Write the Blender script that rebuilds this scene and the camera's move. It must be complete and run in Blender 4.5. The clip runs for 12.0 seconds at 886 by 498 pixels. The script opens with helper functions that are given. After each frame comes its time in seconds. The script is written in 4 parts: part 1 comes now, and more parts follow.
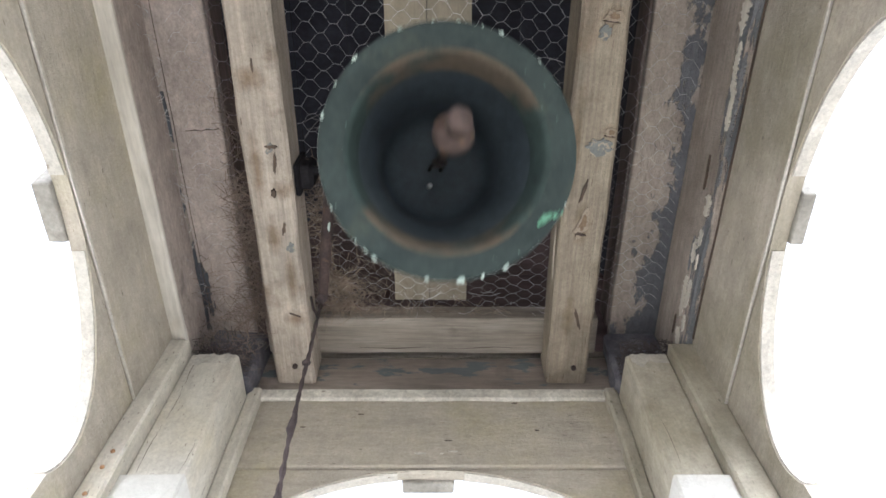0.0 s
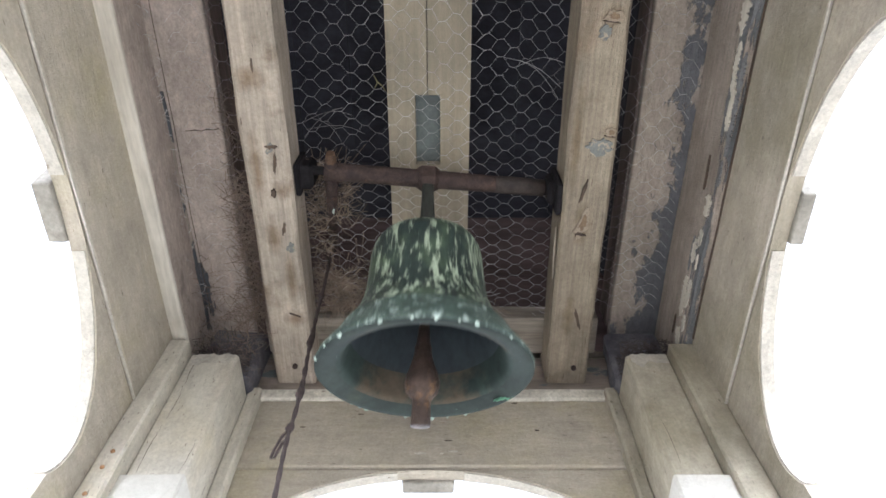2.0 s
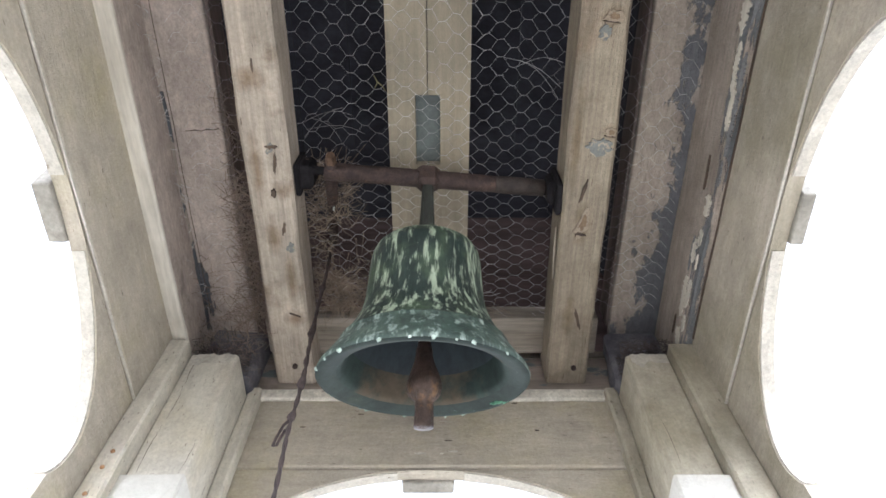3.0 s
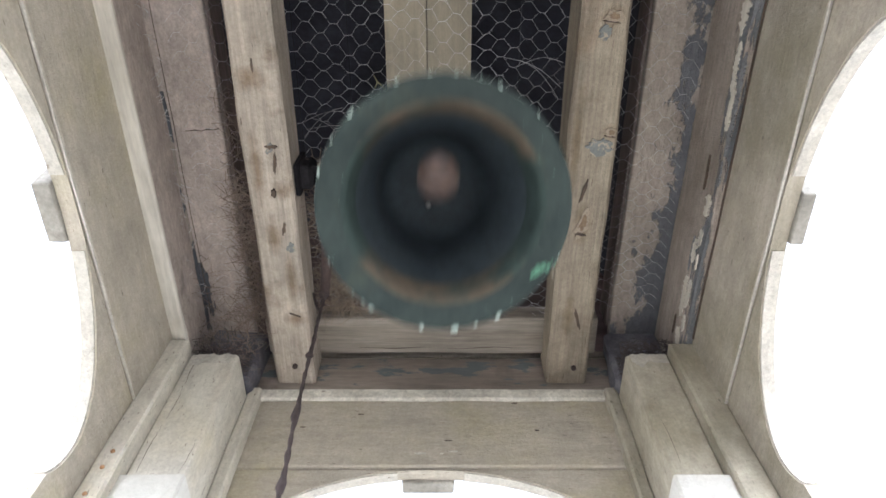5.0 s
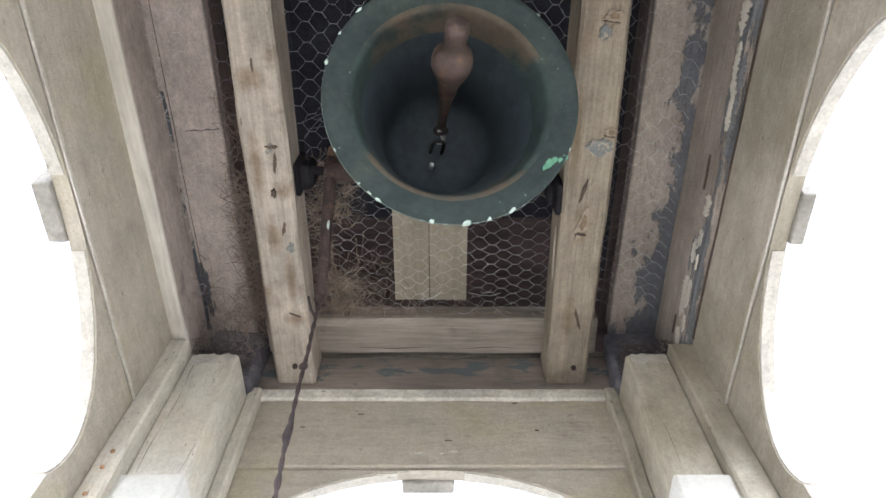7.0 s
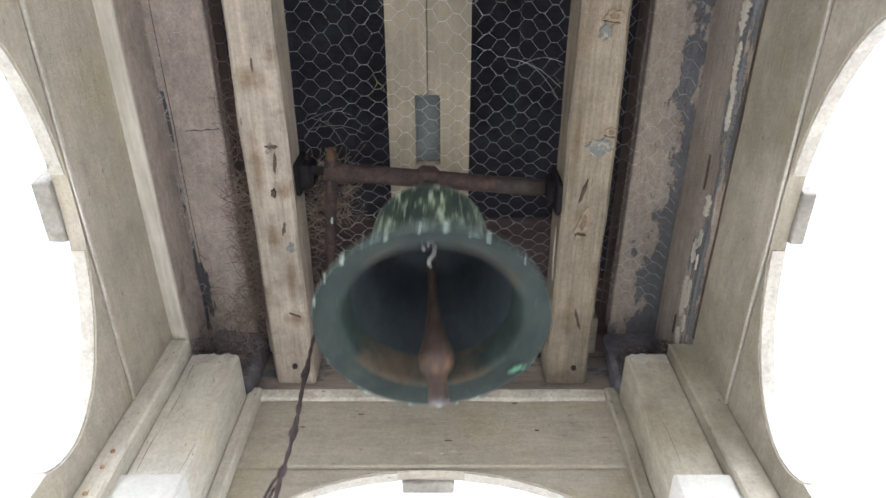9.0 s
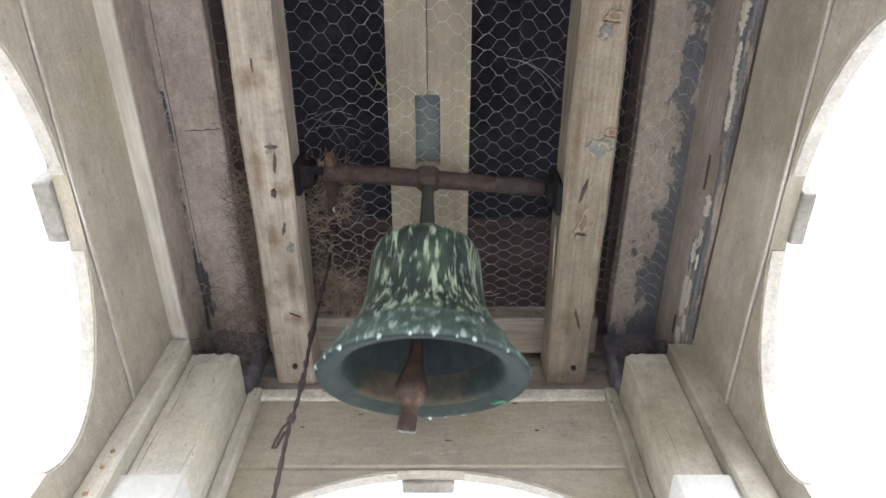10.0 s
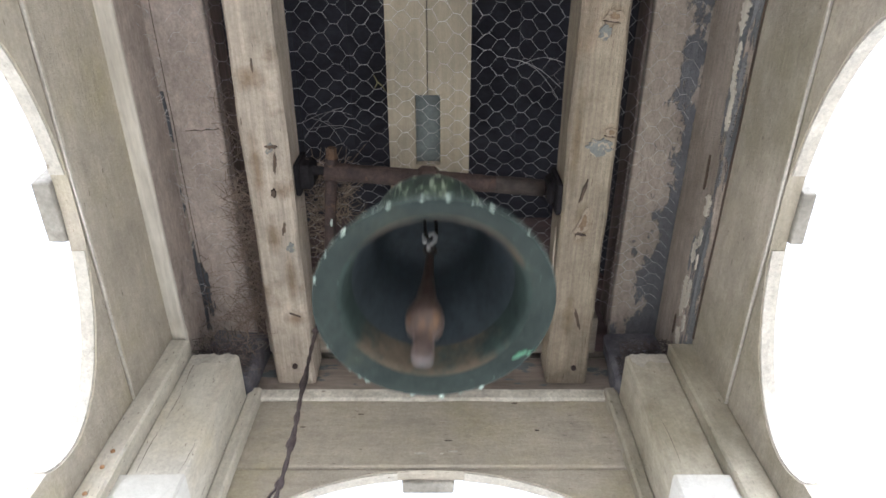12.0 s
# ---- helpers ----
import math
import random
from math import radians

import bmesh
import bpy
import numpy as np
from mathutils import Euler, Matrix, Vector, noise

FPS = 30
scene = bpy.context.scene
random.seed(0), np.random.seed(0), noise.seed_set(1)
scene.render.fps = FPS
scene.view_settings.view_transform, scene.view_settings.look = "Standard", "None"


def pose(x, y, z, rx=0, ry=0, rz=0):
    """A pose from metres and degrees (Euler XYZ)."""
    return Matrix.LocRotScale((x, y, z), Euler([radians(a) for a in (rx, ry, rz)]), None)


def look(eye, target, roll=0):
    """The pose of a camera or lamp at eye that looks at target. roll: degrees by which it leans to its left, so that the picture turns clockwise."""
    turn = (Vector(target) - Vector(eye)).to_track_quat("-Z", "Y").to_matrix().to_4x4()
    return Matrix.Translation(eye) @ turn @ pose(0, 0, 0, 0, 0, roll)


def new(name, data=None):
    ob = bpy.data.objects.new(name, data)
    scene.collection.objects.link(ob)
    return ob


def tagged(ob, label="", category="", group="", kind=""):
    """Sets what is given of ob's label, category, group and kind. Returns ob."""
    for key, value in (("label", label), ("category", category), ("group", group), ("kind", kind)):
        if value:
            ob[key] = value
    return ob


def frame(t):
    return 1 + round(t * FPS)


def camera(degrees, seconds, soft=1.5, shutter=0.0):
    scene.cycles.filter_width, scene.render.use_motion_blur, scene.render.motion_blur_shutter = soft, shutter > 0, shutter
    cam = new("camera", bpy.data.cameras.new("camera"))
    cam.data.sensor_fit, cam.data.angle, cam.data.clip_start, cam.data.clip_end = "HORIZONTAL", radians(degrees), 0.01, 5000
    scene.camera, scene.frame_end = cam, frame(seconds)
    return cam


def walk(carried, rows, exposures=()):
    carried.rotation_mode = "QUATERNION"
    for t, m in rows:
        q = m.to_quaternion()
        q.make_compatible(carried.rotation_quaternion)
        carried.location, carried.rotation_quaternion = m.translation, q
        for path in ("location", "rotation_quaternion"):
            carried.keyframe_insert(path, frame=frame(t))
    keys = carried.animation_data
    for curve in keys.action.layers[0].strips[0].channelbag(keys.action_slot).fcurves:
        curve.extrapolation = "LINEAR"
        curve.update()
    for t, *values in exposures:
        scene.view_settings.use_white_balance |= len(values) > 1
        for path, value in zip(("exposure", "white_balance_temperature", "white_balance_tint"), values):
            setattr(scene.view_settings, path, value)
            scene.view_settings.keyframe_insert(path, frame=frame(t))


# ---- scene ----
H = 1.2  # height of the lens above the ground

cam = camera(68.1, 12.0, soft=1.6, shutter=0.32)
EYE = pose(0, 0, H, 90 + 62)
walk(cam, [(0.0, EYE), (12.0, EYE)], exposures=[(0.0, 2.82, 5820, 12), (12.0, 2.82, 5820, 12)])

# ---- light: bright overcast sky ----
world = bpy.data.worlds.new("overcast")
scene.world = world
world.use_nodes = True
wn, wl = world.node_tree.nodes, world.node_tree.links
sky = wn.new("ShaderNodeTexSky")
sky.sky_type, sky.sun_disc = "NISHITA", False
sky.sun_elevation, sky.sun_rotation = radians(46), radians(173)
sky.dust_density, sky.air_density = 3.0, 1.0
grey = wn.new("ShaderNodeHueSaturation")
grey.inputs["Saturation"].default_value = 0.2
wl.new(sky.outputs[0], grey.inputs["Color"])
wl.new(grey.outputs[0], wn["Background"].inputs["Color"])
wn["Background"].inputs["Strength"].default_value = 0.15
sun = new("sun", bpy.data.lights.new("sun", "SUN"))
sun.data.energy, sun.data.angle, sun.data.color = 1.5, radians(40), (1.0, 0.96, 0.9)
sun.matrix_world = look((0.5, -4.0, 4.2), (0, 0, 0))


# ---- materials ----
def surface(name, light, dark, stretch=(1, 1, 1), scale=14.0, stain=None, stain_scale=3.0, stain_at=0.55, stain_soft=0.15,
            peel=None, peel_scale=6.0, peel_at=0.6, peel_stretch=None, rough=0.8, bump=0.35, metal=0.0, speck=None, speck_at=0.68, bias=(), peel_soft=0.02, fine=0.22, mottle=0.22, spec=0.5, sand=0.0, sand_scale=170.0, knots=(), knot_color=(0.27, 0.205, 0.145)):
    """Weathered surface: grain between two colours, soft stains, hard-edged flaked patches and small specks."""
    mat = bpy.data.materials.new(name)
    mat.use_nodes = True
    n, l = mat.node_tree.nodes, mat.node_tree.links
    bsdf = n["Principled BSDF"]
    bsdf.inputs["Roughness"].default_value, bsdf.inputs["Metallic"].default_value = rough, metal
    bsdf.inputs["Specular IOR Level"].default_value = spec
    co = n.new("ShaderNodeTexCoord")
    info = n.new("ShaderNodeObjectInfo")
    shift = n.new("ShaderNodeVectorMath")
    shift.operation = "ADD"
    mul = n.new("ShaderNodeMath")
    mul.operation, mul.inputs[1].default_value = "MULTIPLY", 7.0
    l.new(info.outputs["Random"], mul.inputs[0])
    l.new(co.outputs["Object"], shift.inputs[0])
    l.new(mul.outputs[0], shift.inputs[1])

    def field(sc, st, detail=6.0, rgh=0.6):
        mp = n.new("ShaderNodeMapping")
        mp.inputs["Scale"].default_value = st
        l.new(shift.outputs[0], mp.inputs["Vector"])
        tex = n.new("ShaderNodeTexNoise")
        tex.inputs["Scale"].default_value, tex.inputs["Detail"].default_value = sc, detail
        tex.inputs["Roughness"].default_value = rgh
        l.new(mp.outputs[0], tex.inputs["Vector"])
        return tex.outputs["Fac"]

    def band(src, a, b):
        r = n.new("ShaderNodeMapRange")
        r.inputs["From Min"].default_value, r.inputs["From Max"].default_value = a, b
        l.new(src, r.inputs["Value"])
        return r.outputs[0]

    def mix(fac, a, b):
        m = n.new("ShaderNodeMix")
        m.data_type = "RGBA"
        l.new(fac, m.inputs["Factor"])
        for sock, c in ((m.inputs["A"], a), (m.inputs["B"], b)):
            if isinstance(c, tuple):
                sock.default_value = (*c, 1)
            else:
                l.new(c, sock)
        return m.outputs["Result"]

    grain = field(scale, stretch)
    color = mix(band(grain, 0.32, 0.68), dark, light)
    height = grain
    if stain:
        color = mix(band(field(stain_scale, (1, 1, 1), 5.0), stain_at, stain_at + stain_soft), color, stain)
    for kx, ky, rx, ry in knots:
        # soft brown ring-grained patches about fixed places of the timber
        at = n.new("ShaderNodeMapping")
        at.vector_type = "TEXTURE"
        at.inputs["Location"].default_value, at.inputs["Scale"].default_value = (kx, ky, 0), (rx, ry, 1)
        l.new(co.outputs["Object"], at.inputs["Vector"])
        wob = n.new("ShaderNodeTexNoise")
        wob.inputs["Scale"].default_value, wob.inputs["Detail"].default_value = 55.0, 4.0
        l.new(co.outputs["Object"], wob.inputs["Vector"])
        far = n.new("ShaderNodeVectorMath")
        far.operation = "LENGTH"
        l.new(at.outputs[0], far.inputs[0])
        sum_ = n.new("ShaderNodeMath")
        l.new(far.outputs["Value"], sum_.inputs[0])
        l.new(wob.outputs["Fac"], sum_.inputs[1])
        color = mix(band(sum_.outputs[0], 1.55, 0.65), color, knot_color)
    if speck:
        color = mix(band(field(scale * 9, stretch, 2.0), speck_at, speck_at + 0.04), color, speck)
    if peel:
        wear = field(peel_scale, peel_stretch or stretch, 8.0, 0.65)
        for axis, centre, lo, hi, amount in bias:
            sep = n.new("ShaderNodeSeparateXYZ")
            l.new(co.outputs["Object"], sep.inputs[0])
            off = n.new("ShaderNodeMath")
            off.operation, off.inputs[1].default_value = "SUBTRACT", centre
            l.new(sep.outputs[axis], off.inputs[0])
            far = n.new("ShaderNodeMath")
            far.operation = "ABSOLUTE"
            l.new(off.outputs[0], far.inputs[0])
            r = n.new("ShaderNodeMapRange")
            for key, val in (("From Min", lo), ("From Max", hi), ("To Min", -amount), ("To Max", amount)):
                r.inputs[key].default_value = val
            l.new(far.outputs[0], r.inputs["Value"])
            add = n.new("ShaderNodeMath")
            l.new(wear, add.inputs[0])
            l.new(r.outputs[0], add.inputs[1])
            wear = add.outputs[0]
        edge = band(wear, peel_at, peel_at + peel_soft)
        color = mix(edge, color, peel)
        m = n.new("ShaderNodeMath")
        m.operation = "SUBTRACT"
        l.new(grain, m.inputs[0])
        l.new(edge, m.inputs[1])
        height = m.outputs[0]
    # value breaks at two more sizes: fine grain and broad mottling
    small, broad = field(scale * 5, stretch, 4.0, 0.7), field(6.0, (1, 1, 1), 4.0)
    gain = None
    layers = [(small, fine), (broad, mottle)]
    if sand:
        grit = field(sand_scale, (1, 1, 1), 3.0, 0.8)
        layers += [(grit, sand), (field(38.0, (1, 1, 1), 5.0, 0.75), sand * 0.8)]
    for src, amount in layers:
        r = n.new("ShaderNodeMapRange")
        for key, val in (("From Min", 0.3), ("From Max", 0.7), ("To Min", 1 - amount), ("To Max", 1 + amount * 0.6)):
            r.inputs[key].default_value = val
        l.new(src, r.inputs["Value"])
        if gain is None:
            gain = r.outputs[0]
        else:
            times = n.new("ShaderNodeMath")
            times.operation = "MULTIPLY"
            l.new(gain, times.inputs[0])
            l.new(r.outputs[0], times.inputs[1])
            gain = times.outputs[0]
    toned = n.new("ShaderNodeVectorMath")
    toned.operation = "SCALE"
    l.new(color, toned.inputs[0])
    l.new(gain, toned.inputs["Scale"])
    rise = n.new("ShaderNodeMath")
    l.new(height, rise.inputs[0])
    l.new(small, rise.inputs[1])
    height = rise.outputs[0]
    if sand:
        more = n.new("ShaderNodeMath")
        l.new(height, more.inputs[0])
        l.new(grit, more.inputs[1])
        height = more.outputs[0]
    l.new(toned.outputs[0], bsdf.inputs["Base Color"])
    bp = n.new("ShaderNodeBump")
    bp.inputs["Strength"].default_value, bp.inputs["Distance"].default_value = bump, 0.004
    l.new(height, bp.inputs["Height"])
    l.new(bp.outputs[0], bsdf.inputs["Normal"])
    return mat


LONG_X, LONG_Y, LONG_Z = (0.12, 1, 1), (1, 0.12, 1), (1, 1, 0.12)
WALL = dict(stain=(0.365, 0.328, 0.228), stain_scale=6, stain_at=0.49, stain_soft=0.22, speck=(0.24, 0.21, 0.17), speck_at=0.68, peel=(0.64, 0.61, 0.54), peel_scale=9, peel_at=0.69, peel_soft=0.05, bump=0.5, fine=0.11, mottle=0.24, sand=0.15)
paint_x = surface("weathered paint along x", (0.52, 0.475, 0.40), (0.445, 0.40, 0.33), (0.2, 1, 1), 20, **WALL)
paint_y = surface("weathered paint along y", (0.52, 0.475, 0.40), (0.445, 0.40, 0.33), (1, 0.2, 1), 20, **WALL)
paint_z = surface("weathered paint upright", (0.55, 0.515, 0.445), (0.48, 0.44, 0.375), (1, 1, 0.25), 20, **WALL)
# lighter copy of paint_z: light on the north-west post put in its colour
lit_z = surface("weathered paint upright, lighter as lit", (0.66, 0.63, 0.555), (0.57, 0.535, 0.465), (1, 1, 0.25), 20, **dict(WALL, stain=(0.47, 0.43, 0.34), stain_at=0.52))
# olive algae, with base colours also darkened for the dimmer east side
ALGAE = dict(WALL, stain=(0.295, 0.265, 0.20), stain_scale=5, stain_at=0.40, stain_soft=0.25)
algae_shade_x = surface("paint with olive algae and east shade along x", (0.455, 0.41, 0.345), (0.385, 0.345, 0.285), (0.2, 1, 1), 20, **ALGAE)
algae_shade_z = surface("paint with olive algae and east shade upright", (0.50, 0.465, 0.385), (0.42, 0.385, 0.31), (1, 1, 0.25), 20, **ALGAE)
# white here stands for direct sky light on the post casing
sky_lit_paint = surface("paint whitened as sky-lit", (0.64, 0.63, 0.59), (0.56, 0.545, 0.505), (1, 1, 1), 18, bump=0.3, fine=0.06, mottle=0.06, sand=0.06)
chipped_white = surface("chipped paint whitened as sky-lit", (0.58, 0.555, 0.50), (0.46, 0.43, 0.38), (1, 1, 1), 20, peel=(0.30, 0.26, 0.21), peel_scale=60, peel_at=0.64, peel_soft=0.05, sand=0.2, fine=0.12, mottle=0.10)
trim_white = surface("white trim paint", (0.74, 0.715, 0.645), (0.62, 0.585, 0.51), (1, 1, 1), 20, peel=(0.30, 0.26, 0.21), peel_scale=34, peel_at=0.62, peel_soft=0.05, peel_stretch=(0.4, 1, 1), sand=0.2)
key_paint = surface("grey worn keystone paint", (0.37, 0.35, 0.312), (0.25, 0.235, 0.207), (1, 1, 1), 24, stain=(0.18, 0.16, 0.14), stain_scale=14, stain_at=0.6)
bare_y = surface("bare weathered timber", (0.50, 0.44, 0.375), (0.37, 0.32, 0.265), (1, 0.05, 1), 34, stain=(0.24, 0.185, 0.135), stain_scale=8, stain_at=0.6, stain_soft=0.12, speck=(0.15, 0.11, 0.08), speck_at=0.70, bump=0.7, fine=0.24, mottle=0.3, sand=0.16)
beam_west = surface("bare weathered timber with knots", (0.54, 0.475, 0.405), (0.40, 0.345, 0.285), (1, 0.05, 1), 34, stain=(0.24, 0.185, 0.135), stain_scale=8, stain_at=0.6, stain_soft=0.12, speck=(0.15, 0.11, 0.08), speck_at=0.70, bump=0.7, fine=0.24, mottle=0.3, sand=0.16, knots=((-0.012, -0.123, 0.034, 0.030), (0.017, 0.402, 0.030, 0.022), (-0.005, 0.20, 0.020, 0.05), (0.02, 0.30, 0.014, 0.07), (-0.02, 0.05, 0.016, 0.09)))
plank_wood = surface("warm grey planed plank", (0.31, 0.272, 0.212), (0.24, 0.208, 0.158), (1, 0.06, 1), 26, stain=(0.21, 0.172, 0.118), stain_scale=6, stain_at=0.6, stain_soft=0.2, bump=0.3, fine=0.14, mottle=0.3, sand=0.1)
# darker copy of the beam timber: the east side's weaker light in colour
dim_y = surface("bare timber darkened for the dim side", (0.345, 0.295, 0.225), (0.24, 0.20, 0.155), (1, 0.05, 1), 34, stain=(0.23, 0.18, 0.13), stain_scale=9, stain_at=0.57, stain_soft=0.14, speck=(0.15, 0.11, 0.08), speck_at=0.69, bump=0.7, fine=0.24, mottle=0.34, sand=0.16, knots=((0.012, -0.232, 0.024, 0.022), (0.033, -0.022, 0.018, 0.018), (-0.002, 0.17, 0.020, 0.055), (-0.01, 0.40, 0.015, 0.06), (-0.03, 0.0, 0.012, 0.12)), knot_color=(0.20, 0.15, 0.095))
bare_x = surface("grey timber along x", (0.36, 0.32, 0.275), (0.25, 0.215, 0.18), (0.05, 1, 1), 34, stain=(0.15, 0.12, 0.10), stain_scale=8, stain_at=0.6, bump=0.6, fine=0.3)
flaked_y = surface("brown dusty paint", (0.55, 0.475, 0.425), (0.44, 0.375, 0.335), (1, 0.4, 1), 20, sand=0.2, stain=(0.15, 0.12, 0.11), stain_scale=7, stain_at=0.6, peel=(0.10, 0.115, 0.14), peel_scale=12, peel_at=0.66, peel_stretch=(1, 0.3, 1), speck=(0.5, 0.46, 0.4), speck_at=0.72)
pale_y = surface("pale worn paint, also the bottom-lit tone", (0.68, 0.65, 0.585), (0.53, 0.49, 0.42), LONG_Y, 14, stain=(0.42, 0.34, 0.25), stain_scale=5, stain_at=0.58)
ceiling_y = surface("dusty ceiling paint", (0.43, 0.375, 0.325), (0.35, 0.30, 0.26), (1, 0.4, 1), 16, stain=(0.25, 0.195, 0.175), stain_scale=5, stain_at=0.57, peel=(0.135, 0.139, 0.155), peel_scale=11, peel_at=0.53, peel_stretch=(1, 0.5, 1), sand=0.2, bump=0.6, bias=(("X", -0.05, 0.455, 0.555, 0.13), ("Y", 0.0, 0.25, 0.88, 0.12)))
cornice_y = surface("cornice paint in three coats", (0.41, 0.35, 0.305), (0.29, 0.245, 0.21), LONG_Y, 20, stain=(0.33, 0.285, 0.245), stain_scale=13, stain_at=0.575, stain_soft=0.1, peel=(0.165, 0.172, 0.185), peel_scale=22, peel_at=0.56, peel_stretch=(1, 0.15, 1), sand=0.2, bump=0.8, bias=(("Z", 1.2 + 1.13, 0.09, 0.02, 0.09),))
flaked_x = surface("flaking paint over header", (0.31, 0.265, 0.23), (0.21, 0.175, 0.15), LONG_X, 20, peel=(0.135, 0.152, 0.16), peel_scale=30, peel_at=0.56, peel_stretch=(0.3, 1, 1), stain=(0.15, 0.12, 0.105), stain_scale=7, stain_at=0.56, bias=(("Z", 1.2 + 1.27, 0.09, 0.0, 0.06),))
flake_dark = surface("dark blue-grey old paint", (0.10, 0.108, 0.125), (0.05, 0.054, 0.066), (1, 0.3, 1), 40, peel=(0.36, 0.31, 0.27), peel_scale=22, peel_at=0.57, peel_stretch=(1, 0.3, 1))
flake_grey = surface("grey paint flake", (0.22, 0.225, 0.235), (0.15, 0.155, 0.165), (1, 1, 1), 40)
knot_wood = surface("brown knot", (0.36, 0.295, 0.23), (0.26, 0.21, 0.16), (1, 1, 1), 90, fine=0.35)
knot_core = surface("reddish knot heart", (0.25, 0.175, 0.11), (0.14, 0.095, 0.06), (1, 1, 1), 110, fine=0.35)
split_wood = surface("dark split in timber", (0.12, 0.085, 0.06), (0.05, 0.035, 0.028), (1, 0.2, 1), 60)
blue_coat = surface("old blue-grey paint", (0.225, 0.235, 0.23), (0.16, 0.17, 0.17), (1, 1, 1), 50, peel=(0.40, 0.345, 0.275), peel_scale=70, peel_at=0.53)
# bluish dark tone carries the shade and haze of the roof void
void_wood = surface("roof boards toned as dark hazy void", (0.050, 0.051, 0.066), (0.029, 0.030, 0.041), LONG_X, 14, spec=0.2)
rust = surface("rusted iron", (0.085, 0.055, 0.048), (0.034, 0.024, 0.024), (1, 1, 1), 40, stain=(0.22, 0.12, 0.07), stain_scale=22, stain_at=0.62, rough=0.75, bump=0.7, metal=0.2, fine=0.35)
nail_rust = surface("orange rust", (0.42, 0.24, 0.12), (0.26, 0.14, 0.08), (1, 1, 1), 60)
nut_rust = surface("flaking orange rust", (0.165, 0.095, 0.053), (0.07, 0.04, 0.027), (1, 1, 1), 110, bump=0.8)
dark_rust = surface("blackened iron", (0.075, 0.058, 0.052), (0.035, 0.029, 0.028), (1, 1, 1), 40, rough=0.7, bump=0.6, metal=0.2)
clapper_rust = surface("worn rusted iron", (0.105, 0.072, 0.060), (0.05, 0.034, 0.029), (1, 1, 1), 40, stain=(0.22, 0.125, 0.062), stain_scale=38, stain_at=0.56, rough=0.42, bump=0.8, metal=0.45, fine=0.3)
green_iron = surface("dark greenish iron", (0.045, 0.050, 0.043), (0.02, 0.022, 0.02), (1, 1, 0.3), 40, stain=(0.085, 0.11, 0.085), stain_scale=24, stain_at=0.58, rough=0.7, bump=0.6)
# near-black colour holds the shade where the yoke meets the beams
shaded_iron = surface("iron blackened as shade", (0.022, 0.020, 0.023), (0.010, 0.009, 0.011), (1, 1, 1), 30, rough=0.9, spec=0.2)
bright_steel = surface("bright steel", (0.85, 0.85, 0.84), (0.7, 0.7, 0.7), (1, 1, 1), 20, rough=0.45, metal=0.4, bump=0.05)
patina = surface("green patina with pale streaks", (0.030, 0.052, 0.047), (0.014, 0.024, 0.025), (1, 1, 0.3), 30, stain=(0.060, 0.095, 0.062), stain_scale=16, stain_at=0.5, peel=(0.40, 0.48, 0.37), peel_scale=84, peel_at=0.495, peel_stretch=(1, 1, 0.16), peel_soft=0.09, rough=0.5, bump=0.3, metal=0.1, fine=0.3, bias=(("Z", -0.16, 0.07, 0.0, 0.02),))
patina_skirt = surface("blue-grey patina on the flare", (0.070, 0.112, 0.095), (0.03, 0.050, 0.044), (1, 1, 0.4), 30, stain=(0.11, 0.155, 0.13), stain_scale=30, stain_at=0.53, peel=(0.36, 0.44, 0.41), peel_scale=74, peel_at=0.53, peel_stretch=(1, 1, 0.22), peel_soft=0.10, rough=0.5, bump=0.3, metal=0.1, fine=0.3)
patina_lip = surface("grey-green bronze", (0.038, 0.053, 0.050), (0.025, 0.036, 0.035), (1, 1, 1), 14, stain=(0.056, 0.066, 0.050), stain_scale=9, stain_at=0.56, rough=0.72, spec=0.25, bump=0.15, metal=0.05, speck=(0.16, 0.22, 0.20), speck_at=0.72)
bronze_in = surface("dark bell inside", (0.041, 0.053, 0.062), (0.026, 0.035, 0.044), (1, 1, 0.5), 14, rough=0.7, bump=0.15, spec=0.3)
bronze_ring = surface("brown worn sound bow", (0.040, 0.060, 0.055), (0.026, 0.041, 0.039), (1, 1, 1), 12, rough=0.75, spec=0.25, bump=0.2, metal=0.1, peel=(0.094, 0.076, 0.056), peel_scale=11, peel_at=0.49, peel_soft=0.16, bias=(("Y", 0.0, 0.03, 0.12, 0.2),))
pale_fleck = surface("pale lime fleck", (0.58, 0.68, 0.63), (0.42, 0.53, 0.48), (1, 1, 1), 60)
green_fleck = surface("bright verdigris", (0.15, 0.35, 0.23), (0.09, 0.24, 0.16), (1, 1, 1), 60)
wire_mat = surface("galvanised wire", (0.80, 0.80, 0.82), (0.40, 0.37, 0.37), (1, 1, 1), 9, rough=0.42, metal=0.5, bump=0.0)
straw = surface("dry straw", (0.44, 0.37, 0.29), (0.20, 0.16, 0.125), (1, 1, 1), 30, rough=0.9, bump=0.1)
twig_bark = surface("olive twig bark", (0.20, 0.19, 0.10), (0.11, 0.10, 0.055), (1, 1, 1), 60, rough=0.85, bump=0.2)
nest_straw = surface("brown nest straw", (0.40, 0.32, 0.245), (0.16, 0.125, 0.10), (1, 1, 1), 30, rough=0.9, bump=0.1)
old_straw = surface("old brown straw", (0.34, 0.265, 0.215), (0.155, 0.12, 0.10), (1, 1, 1), 30, rough=0.9, bump=0.1)
dust = surface("dark dirt", (0.12, 0.10, 0.098), (0.05, 0.044, 0.047), (1, 1, 1), 30, rough=0.95)
